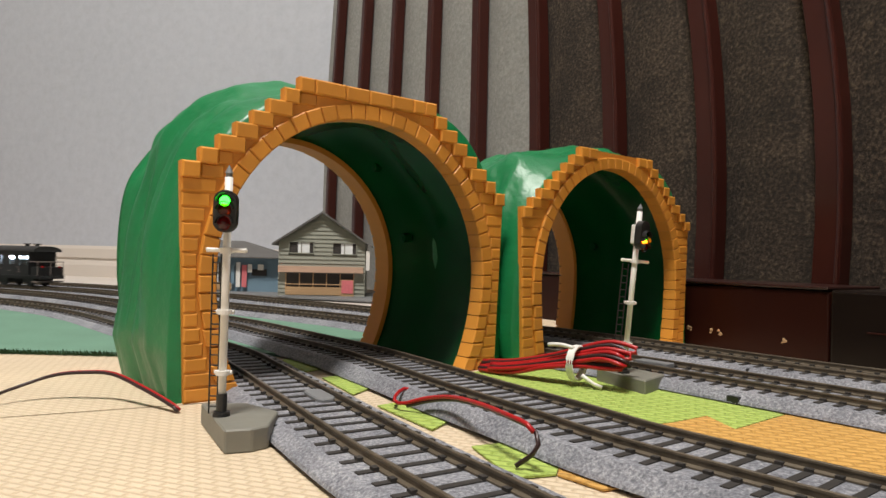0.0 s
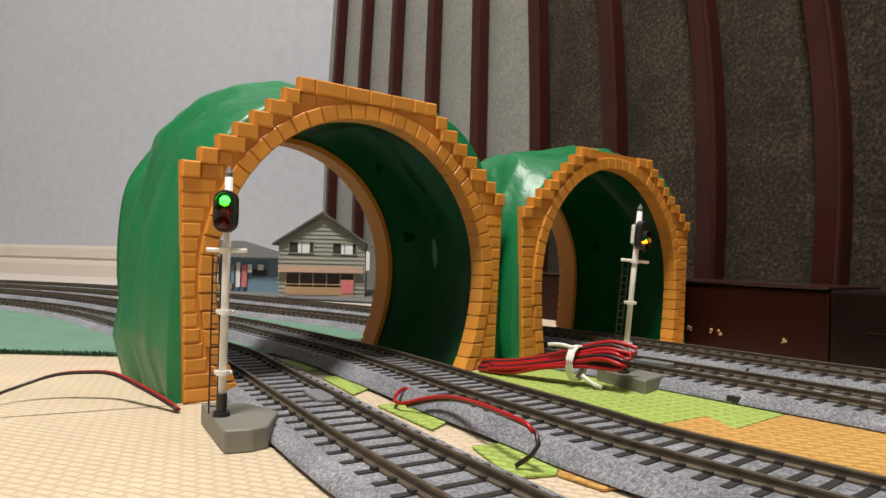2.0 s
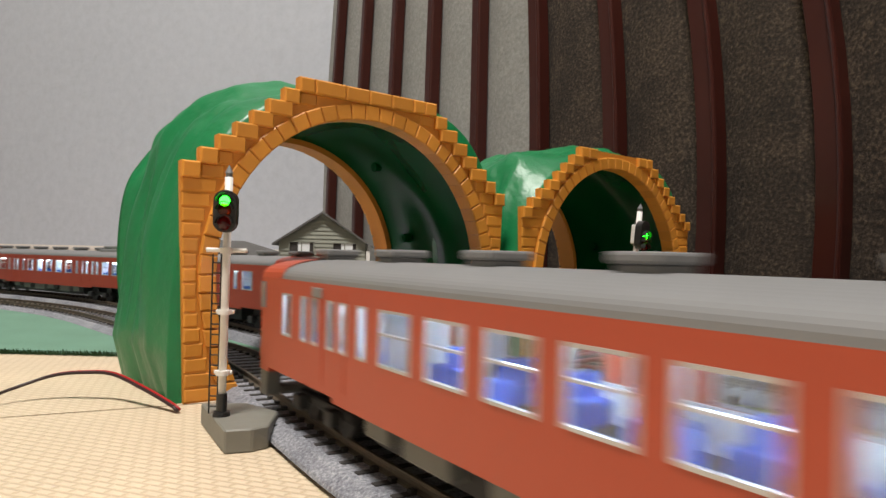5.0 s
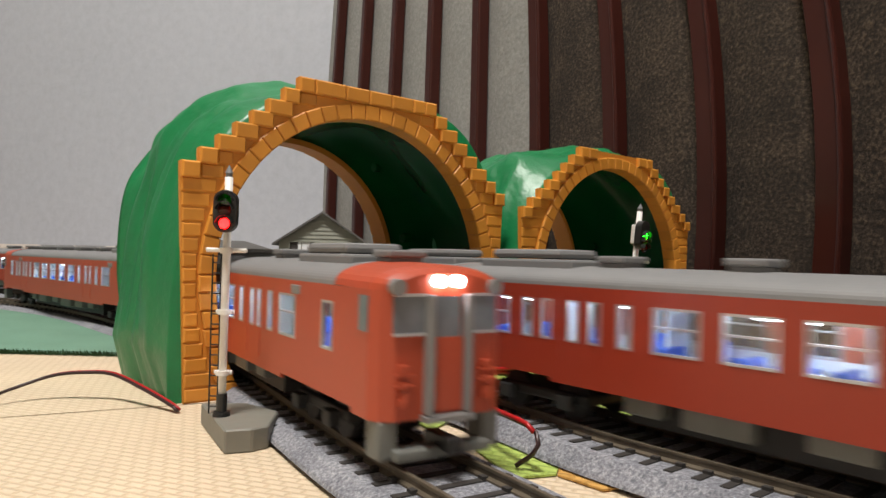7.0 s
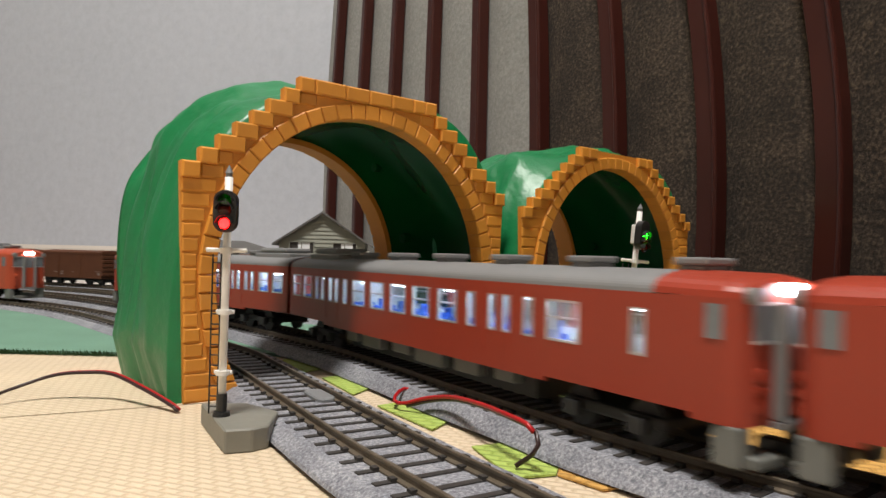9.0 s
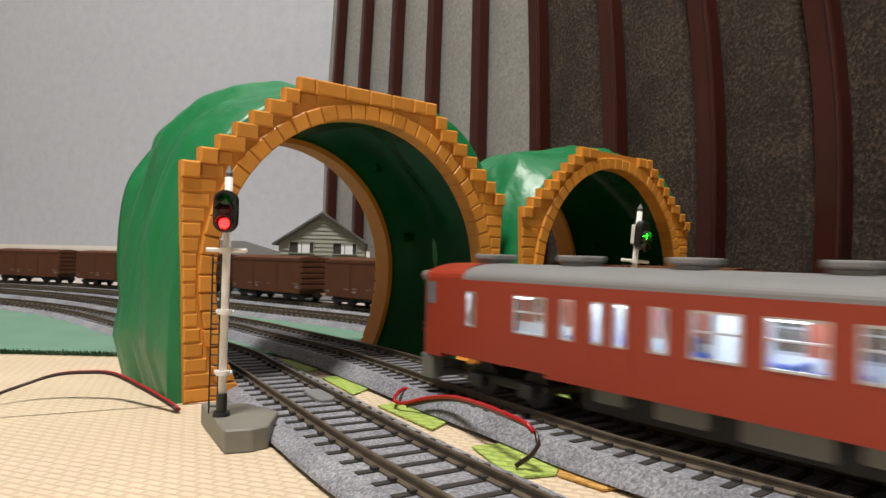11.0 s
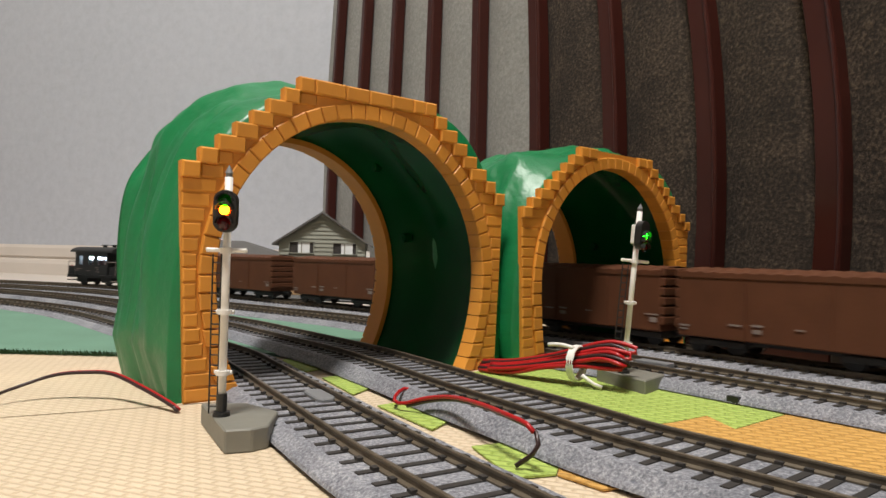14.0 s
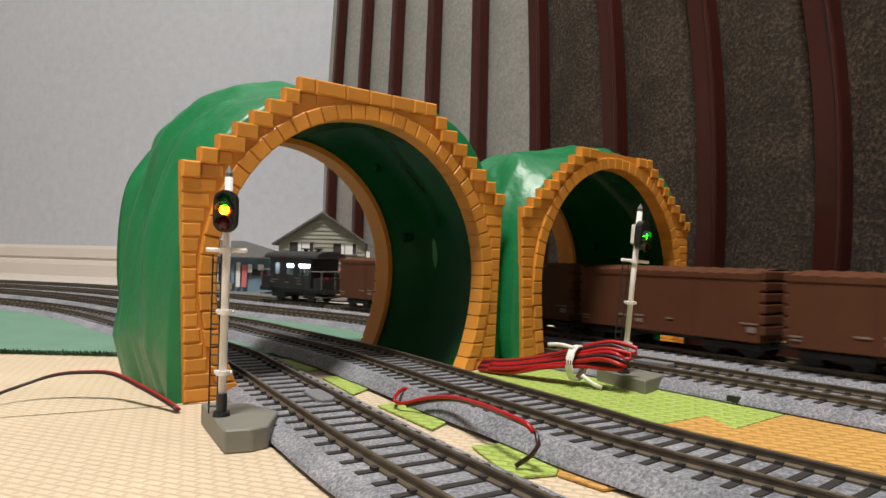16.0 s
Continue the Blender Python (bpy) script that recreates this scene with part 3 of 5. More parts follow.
tunnel(pose(-0.0296, 0.2674, 0, 0, 0, 39.35), "green plastic toy tunnel with orange brick portal, astride the near tracks", 1, 0.00499, 0.0425, 0.0607, 0.075)
tunnel(pose(0.0910, 0.3589, 0, 0, 0, 40.7), "green plastic toy tunnel with orange brick portal, astride the far tracks", 2, 0.00465, 0.0400, 0.0588, 0.11)

# ---- signals ----


def signal(m, foot, lamps, label, lean_deg, box_side):
    """Colour-light signal; the bulb slides behind the three lenses. lamps: heights of green, amber, red."""
    t = thing("railway_signal", m, label, "railway signal", "railway signals")
    bm = slab(bmesh.new(), foot, 0.0, 0.006)
    bmesh.ops.bevel(bm, geom=bm.edges[:], offset=0.0004, segments=1, affect="EDGES")
    base = part("base", bm, M_STONEGREY, t, "olive-grey plastic base")
    up = Matrix.Rotation(radians(lean_deg), 3, "Y")

    def at(x, y, z):
        return tuple(up @ Vector((x, y, z - 0.006)) + Vector((0, 0, 0.006)))
    bm = bmesh.new()
    rod(bm, at(0, 0, 0.006), at(0, 0, 0.0072), 0.0024, 16, 0.0022)
    rod(bm, at(0, 0, 0.0072), at(0, 0, 0.012), 0.0014, 14)
    part("foot", bm, M_BLACK, t, "black pole foot")
    bm = bmesh.new()
    rod(bm, at(0, 0, 0.0118), at(0, 0, 0.0705), 0.00108, 14)
    part("pole", bm, M_WHITE, t, smooth=True)
    bm = bmesh.new()
    rod(bm, at(0, 0, 0.0705), at(0, 0, 0.0716), 0.0009, 10)
    rod(bm, at(0, 0, 0.0716), at(0, 0, 0.0738), 0.0011, 10, 0.0001)
    part("finial", bm, M_MIDGREY, t)
    for z in (0.0176, 0.0340):
        bm = bmesh.new()
        rod(bm, at(0, 0, z - 0.0006), at(0, 0, z + 0.0006), 0.0019, 16)
        rod(bm, at(-0.0024, 0.0006, z), at(0.0024, 0.0006, z), 0.0006, 8)
        part("collar", bm, M_WHITE, t)
    bm = bmesh.new()
    rod(bm, at(-0.0050, 0, 0.0507), at(0.0050, 0, 0.0507), 0.00062, 10)
    rod(bm, at(0, 0, 0.0498), at(0, 0, 0.0514), 0.0017, 14)
    ball(bm, at(-0.0050, 0, 0.0507), 0.0007)
    ball(bm, at(0.0050, 0, 0.0507), 0.0007)
    part("cross_arm", bm, M_WHITE, t)
    bm = bmesh.new()
    for x in (-0.0042, -0.0019):
        rod(bm, at(x, 0.0022, 0.006), at(x, 0.0016, 0.0495), 0.00025, 6)
    for k in range(15):
        rod(bm, at(-0.0042, 0.0020, 0.008 + k * 0.0028), at(-0.0019, 0.0020, 0.008 + k * 0.0028), 0.0002, 6)
    part("ladder", bm, M_BLACK, t, "thin black ladder")
    head = new("lamp_head")
    bm = bmesh.new()
    zc = 0.0611
    out = []
    for k in range(24):
        a = 2 * math.pi * k / 24
        out.append((0.0031 * math.cos(a), zc + 0.0026 * math.copysign(1, math.sin(a)) * (1 if abs(math.sin(a)) > 1e-6 else 0) + 0.0031 * math.sin(a)))
    prism(bm, out, -0.0022, 0.0006)
    head = part("lamp_head", bm, M_BLACK, t, "black rounded lamp head") if bpy.data.objects.remove(head) is None else None
    head.matrix_parent_inverse = Matrix()
    hm = Matrix.Translation((0, 0, 0.006)) @ up.to_4x4() @ Matrix.Translation((0, 0, -0.006)) @ Matrix.Rotation(radians(box_side), 4, "Z") @ Matrix.Translation((0, -0.0012, 0))
    head.matrix_basis = hm
    bm = bmesh.new()
    box(bm, -0.0021, 0.0021, 0.0007, 0.0030, zc - 0.0036, zc + 0.0040, 0.0004)
    part("back_box", bm, M_WHITE, head, "white relay box")
    for z, material in zip(lamps, (M_LGREEN, M_LYELLOW, M_LRED)):
        bm = bmesh.new()
        b2 = bmesh.new()
        bmesh.ops.create_uvsphere(b2, u_segments=16, v_segments=10, radius=0.0018)
        for v in b2.verts:
            v.co = (v.co.x, -0.0022 + min(0.0, v.co.y * 0.8), z + v.co.z)
        join(bm, b2)
        part("lens", bm, material, head, smooth=True)
        arc = [math.pi * k / 9 for k in range(10)]
        bm = prism(bmesh.new(), [(0.0021 * math.cos(a), z + 0.0021 * math.sin(a)) for a in arc] + [(0.0023 * math.cos(a), z + 0.0023 * math.sin(a)) for a in arc[::-1]], -0.0040, -0.0021)
        part("hood", bm, M_BLACK, head)
    bm = bmesh.new()
    ball(bm, (0, -0.0024, 0), 0.0014, 1, 0.35, 1)
    bulb = part("bulb", bm, M_GLOWBULB, head, "glowing bulb", smooth=True)
    return t, bulb


LAMPS = (0.0638, 0.0614, 0.0578)
signal_near, bulb_near = signal(pose(-0.0588, 0.1837, 0), [(-0.0106, 0.0145), (0.0058, -0.0152), (0.0120, -0.0128), (0.0152, -0.0090), (0.0138, 0.0070), (0.0020, 0.0165)], LAMPS, "white colour-light signal with black head beside the near track", 0.3, 3)
signal_far, bulb_far = signal(pose(0.0729, 0.2700, 0), [(-0.0082, 0.0111), (0.0037, -0.0165), (0.0160, -0.0014), (0.0018, 0.0240)], (0.0606, 0.0586, 0.0560), "leaning white colour-light signal beside the cable bundle", 4.6, 42)

# ---- wires ----
wire = thing("signal_wire", Matrix(), "thin black and red wire lying on the mat", "wire")
P_W = [(-0.190, 0.170, 0.001), (-0.160, 0.190, 0.0012), (-0.144, 0.207, 0.0022), (-0.1365, 0.220, 0.0050), (-0.128, 0.225, 0.0080), (-0.118, 0.226, 0.0090), (-0.1085, 0.225, 0.0088), (-0.0952, 0.218, 0.0057), (-0.0840, 0.2120, 0.0022), (-0.0800, 0.2090, 0.0007)]
part("black_strand", tube(bmesh.new(), P_W, 0.00055), M_WIREBLACK, wire, smooth=True)
part("red_strand", tube(bmesh.new(), [(x + 0.0004, y + 0.0009, z + 0.0002) for x, y, z in P_W], 0.0005), M_WIRERED, wire, smooth=True)

feeder = thing("feeder_wire", Matrix(), "red and black feeder wire coming out of the ballast", "wire")
P_F = [(-0.0076, 0.2300, 0.0040), (-0.0108, 0.2325, 0.0052), (-0.0133, 0.2294, 0.0048), (-0.0146, 0.2229, 0.0040), (-0.0141, 0.2189, 0.0032), (-0.0111, 0.2167, 0.0034), (-0.0040, 0.2118, 0.0062), (0.0037, 0.2008, 0.0090), (0.0110, 0.1830, 0.0110), (0.0171, 0.1671, 0.0118), (0.0207, 0.1606, 0.0114), (0.0223, 0.1577, 0.0098), (0.0217, 0.1574, 0.0070), (0.0195, 0.1602, 0.0038), (0.0172, 0.1599, 0.0009)]
part("red_strand", tube(bmesh.new(), P_F[:12], 0.00062), M_WIRERED, feeder, smooth=True)
part("black_strand", tube(bmesh.new(), [(x + 0.0009, y - 0.0003, z - 0.0008) for x, y, z in P_F[5:-1]] + [P_F[-1]], 0.00058), M_WIREBLACK, feeder, smooth=True)
part("outlet", slab(bmesh.new(), [(-0.0112, 0.2335), (-0.0072, 0.2265), (-0.0030, 0.2290), (-0.0070, 0.2360)], 0.0014, 0.0052), M_BLACK, feeder, "dark feeder hole")

bundle = thing("cable_bundle", Matrix(), "coiled red and black cable tied with a white tie", "cable bundle")
EX, EY = Vector((0.0465, -0.0350, 0)), Vector((0.6, 0.75, 0))
C0 = Vector((0.0250, 0.2900, 0.0))
rnd = random.Random(5)
for k in range(6):
    low, high = 0.0094 + 0.0011 * k, 0.0122 + 0.0012 * k
    side = 0.0014 * (k - 2.5)
    turn = 0.95 + rnd.uniform(-0.03, 0.03)
    course = [(-0.16, 0.0020 + 0.0007 * k, 0.4), (0.12, 0.0028 + 0.0008 * k, 0.7), (0.42, 0.45 * low + 0.003, 1.0), (0.66, low - 0.0004, 0.8), (0.84, low, 1.0), (turn, low + 0.0005, 1.0), (turn + 0.045, 0.5 * (low + high), 1.1),
              (turn, high - 0.0003, 1.2), (0.84, high + 0.0008, 1.1), (0.66, 0.9 * high, 0.8), (0.40, 0.62 * high, 1.0), (0.10, 0.0042 + 0.0006 * k, 0.8), (-0.10, 0.0030 + 0.0006 * k, 0.5)]
    pts = []
    for u, zz, f in course:
        q = C0 + EX * (u + rnd.uniform(-0.008, 0.008)) + EY * (side * f + rnd.uniform(-0.0004, 0.0004))
        pts.append((q.x, q.y, zz))
    black = k % 3 == 1
    part("cable_strand", tube(bmesh.new(), pts, 0.00085), M_WIREBLACK if black else M_WIRERED, bundle, "black strand" if black else "red strand", smooth=True)
q = C0 + EX * 0.62
bm = bmesh.new()
for e in (-0.0010, 0.0, 0.0010):
    ring = [(q.x + e * 0.8 + 0.0066 * math.cos(a) * 0.6, q.y - e * 0.6 + 0.0066 * math.cos(a) * 0.75, 0.0098 + 0.0066 * math.sin(a)) for a in [2 * math.pi * k / 12 for k in range(13)]]
    tube(bm, ring, 0.0006)
tube(bm, [(q.x - 0.002, q.y - 0.003, 0.0160), (q.x - 0.006, q.y + 0.002, 0.0166), (q.x - 0.012, q.y + 0.006, 0.0160)], 0.0008)
tube(bm, [(q.x + 0.001, q.y - 0.0055, 0.0060), (q.x + 0.005, q.y - 0.0075, 0.0030), (q.x + 0.009, q.y - 0.0090, 0.0016)], 0.0008)
part("cable_tie", bm, M_WHITE, bundle, "white twist tie", smooth=True)

# ---- fittings on the tracks ----


def on_line(key, s, side=0.0, z=0.0):
    line = LINES[key]
    f = max(0.0, min(len(line) - 1.001, s / 0.004))
    i = int(f)
    q = line[i].lerp(line[i + 1], f - i)
    d = (line[i + 1] - line[i]).normalized()
    return Vector((q.x + d.y * side, q.y - d.x * side, z)), math.atan2(d.y, d.x)


joint = thing("uncoupler_block", pose(-0.0385, 0.2180, 0.0034, 0, 0, 120), "small dark grey plastic block between the rails", "track fitting")
bm = slab(bmesh.new(), [(-0.0085, -0.0016), (-0.006, -0.0032), (0.006, -0.0032), (0.0085, -0.0016), (0.0085, 0.0016), (0.006, 0.0032), (-0.006, 0.0032), (-0.0085, 0.0016)], 0, 0.0022)
bmesh.ops.bevel(bm, geom=bm.edges[:], offset=0.0004, segments=1, affect="EDGES")
part("block", bm, M_MIDGREY, joint)
joint2 = thing("uncoupler_block", pose(0.0925, 0.2935, 0.0040, 0, 0, 128), "small light grey plastic block between the rails", "track fitting")
part("block", box(bmesh.new(), -0.008, 0.008, -0.003, 0.003, 0, 0.0036, 0.0004), M_MIDGREY, joint2)

for key, x, y, ang in (("C", 0.1046, 0.2408, 127),):
    slot = part("joiner_slot", box(bmesh.new(), -0.0022, 0.0022, -0.0016, 0.0016, 0.0006, 0.0036), M_BLACK, TRACKS[key], "dark joiner slot")
    slot.location, slot.rotation_euler = (x, y, 0), (0, 0, radians(ang))

for key, s in (("C", 0.590), ("D", 1.345), ("A", 1.075)):
    g = PATHS[key][0]
    q, ang = on_line(key, s, -(g * 1.02 + 0.0012), 0)
    seam = part("joint_seam", box(bmesh.new(), -0.00007, 0.00007, -0.0020, 0.0016, 0.0014, PATHS[key][1] - 0.0030), M_BLACK, TRACKS[key], "dark joint seam")
    seam.location, seam.rotation_euler = (q.x, q.y, 0), (0, 0, ang)

# ---- houses ----


def house(m, w, d, eave, ridge, label):
    t = thing("model_house", m, label, "model house", "model houses")
    h2 = w / 2
    bm = prism(bmesh.new(), [(-h2, 0.0), (h2, 0.0), (h2, eave), (0, ridge - 0.002), (-h2, eave)], 0.0025, d)
    wall_ob = part("wall", bm, M_CLAP, t)
    rows = 20
    step = (ridge - 0.003) / rows
    openings = [(-0.0377, -0.0091, 0.0485, 0.0628), (0.0112, 0.0390, 0.0480, 0.0622)]
    for k in range(rows):
        z0, z1 = k * step, (k + 1) * step
        zr = min(h2, h2 * (ridge - 0.002 - z1) / (ridge - 0.002 - eave)) if z1 > eave else h2
        if zr < 0.002:
            continue
        spans = [(-zr, zr)]
        cutters = [(-0.040, 0.036, 0.004, 0.0265)] + openings
        for x0, x1, c0, c1 in cutters:
            if c0 < (z0 + z1) / 2 < c1:
                nxt = []
                for a0, a1 in spans:
                    if a1 <= x0 or a0 >= x1:
                        nxt.append((a0, a1))
                    else:
                        if a0 < x0:
                            nxt.append((a0, x0))
                        if a1 > x1:
                            nxt.append((x1, a1))
                spans = nxt
        for a0, a1 in spans:
            b = bmesh.new()
            v = [b.verts.new(c) for c in ((a0, 0.0022, z0), (a1, 0.0022, z0), (a1, 0.0015, z1), (a0, 0.0015, z1), (a0, 0.0003, z0), (a1, 0.0003, z0), (a1, 0.0014, z1), (a0, 0.0014, z1))]
            for f in ((4, 5, 6, 7), (0, 3, 2, 1), (0, 1, 5, 4), (3, 7, 6, 2), (0, 4, 7, 3), (1, 2, 6, 5)):
                b.faces.new([v[i] for i in f])
            part("siding_board", b, M_CLAP, wall_ob)
    for x0, x1, z0, z1 in openings:
        bm = bmesh.new()
        for a in ((x0, x1, z0, z0 + 0.001), (x0, x1, z1 - 0.001, z1), (x0, x0 + 0.001, z0, z1), (x1 - 0.001, x1, z0, z1), ((x0 + x1) / 2 - 0.0005, (x0 + x1) / 2 + 0.0005, z0, z1)):
            box(bm, a[0], a[1], -0.0006, 0.0024, a[2], a[3])
        win = part("window", bm, M_CLAP, t)
        part("pane", box(bmesh.new(), x0 + 0.001, x1 - 0.001, 0.0014, 0.0022, z0 + 0.001, z1 - 0.001), M_DARK, win, "dark pane")
        part("curtain", box(bmesh.new(), (x0 + x1) / 2 - 0.004, (x0 + x1) / 2 + 0.009, 0.0009, 0.0013, z0 + 0.001, z1 - 0.0015), M_CREAMSEAT, win, "pale curtain")
    bm = bmesh.new()
    for s in (-1, 1):
        b = bmesh.new()
        prism(b, [(0, ridge), (s * (h2 + 0.007), eave - 0.0035), (s * (h2 + 0.007), eave - 0.0055), (0, ridge - 0.0025)], -0.006, d + 0.006)
        join(bm, b)
    part("roof", bm, M_HROOF, t)
    part("shop_front", box(bmesh.new(), -0.040, 0.036, 0.0012, 0.0022, 0.004, 0.0265), M_DARK, t, "dark glazed shop front")
    for k in range(6):
        x = -0.040 + 0.0152 * k
        part("mullion", box(bmesh.new(), x - 0.0006, x + 0.0006, 0.0002, 0.0012, 0.004, 0.0265), M_TAN, t)
    part("kick_panel", box(bmesh.new(), -0.040, 0.034, -0.0006, 0.0008, 0.002, 0.0110), M_TAN, t, "tan wooden lower panel")
    part("rail_bar", box(bmesh.new(), -0.040, 0.034, -0.0010, 0.0006, 0.0135, 0.0144), M_TAN, t)
    part("awning", prism(bmesh.new(), [(-h2 + 0.0005, 0.0275), (h2 - 0.002, 0.0275), (h2 - 0.002, 0.0345), (-h2 + 0.0005, 0.0345)], -0.0055, 0.0012), M_AWNING, t, "pinkish brown awning")
    part("poster_frame", box(bmesh.new(), 0.0220, 0.0366, -0.0030, -0.0012, 0.0005, 0.0200), M_TAN, t)
    part("poster", box(bmesh.new(), 0.0228, 0.0358, -0.0036, -0.0030, 0.0045, 0.0192), M_PINK, t, "pink poster board")
    part("shop_sign", box(bmesh.new(), h2 + 0.0010, h2 + 0.0050, -0.002, 0.001, 0.031, 0.053), M_WHITE, t, "narrow white upright sign")
    part("step", box(bmesh.new(), -h2, h2, -0.010, 0.0, 0.0, 0.0012), M_MIDGREY, t)
    return t


house(pose(-0.1370, 0.7700, 0.002, 0, 0, 5.0), 0.0975, 0.095, 0.063, 0.097, "two-storey grey-green model house with a shop front")

shed = thing("model_shop", pose(-0.2640, 0.8300, 0.002, 0, 0, 3.0), "low blue model shop with a grey tiled roof", "model house", "model houses")
part("wall", prism(bmesh.new(), [(-0.07, 0), (0.062, 0), (0.062, 0.046), (-0.07, 0.046)], 0.002, 0.08), M_BLUEWALL, shed)
bm = bmesh.new()
v = [bm.verts.new(c) for c in ((-0.085, -0.012, 0.043), (0.074, -0.012, 0.043), (0.074, 0.09, 0.043), (-0.085, 0.09, 0.043), (-0.03, 0.035, 0.063), (0.012, 0.035, 0.063), (-0.085, -0.012, 0.0415), (0.074, -0.012, 0.0415), (0.074, 0.09, 0.0415), (-0.085, 0.09, 0.0415))]
for f in ((0, 1, 5, 4), (1, 2, 5), (2, 3, 4, 5), (3, 0, 4), (6, 7, 1, 0), (7, 8, 2, 1), (8, 9, 3, 2), (9, 6, 0, 3), (9, 8, 7, 6)):
    bm.faces.new([v[i] for i in f])
part("roof", bm, M_HROOF, shed)
part("shop_front", box(bmesh.new(), -0.060, 0.006, 0.0008, 0.002, 0.004, 0.034), M_DARK, shed, "dark glazed front")
for k in range(5):
    part("mullion", box(bmesh.new(), -0.060 + 0.0165 * k - 0.0006, -0.060 + 0.0165 * k + 0.0006, -0.0002, 0.0009, 0.004, 0.034), M_CREAMSEAT, shed)
part("kick_panel", box(bmesh.new(), -0.060, 0.006, -0.0004, 0.0006, 0.002, 0.011), M_TAN, shed)
for x, wd, z0, z1, mm, lab in ((0.012, 0.005, 0.006, 0.036, M_WHITE, "white upright banner"), (0.019, 0.006, 0.006, 0.033, M_PINK, "pink printed banner"), (0.006, 0.004, 0.010, 0.034, M_BLUEWALL, "blue banner"), (-0.002, 0.005, 0.027, 0.035, M_WHITE, "small white notice"), (0.038, 0.007, 0.027, 0.034, M_WHITE, "small white notice"), (0.026, 0.005, 0.024, 0.034, M_WHITE, "small white notice")):
    part("notice", box(bmesh.new(), x, x + wd, -0.0030, -0.0016, z0, z1), mm, shed, lab)
part("window", box(bmesh.new(), 0.030, 0.048, 0.0004, 0.0018, 0.020, 0.028), M_DARK, shed)
step_ob = thing("station_platform", pose(-0.2000, 0.8000, 0.002, 0, 0, -21.0), "low grey platform strip before the model houses", "platform")
part("slab", box(bmesh.new(), -0.20, 0.16, -0.030, 0.10, -0.0015, 0.0005), M_MIDGREY, step_ob)

# ---- trains ----
WINDOWS = [(0.020, 0.062), (0.076, 0.118), (0.136, 0.152), (0.163, 0.179), (0.199, 0.214), (0.226, 0.241), (0.260, 0.276), (0.298, 0.344), (0.364, 0.410), (0.430, 0.476), (0.496, 0.542), (0.562, 0.608), (0.630, 0.647), (0.674, 0.689), (0.701, 0.716), (0.738, 0.755), (0.776, 0.824)]


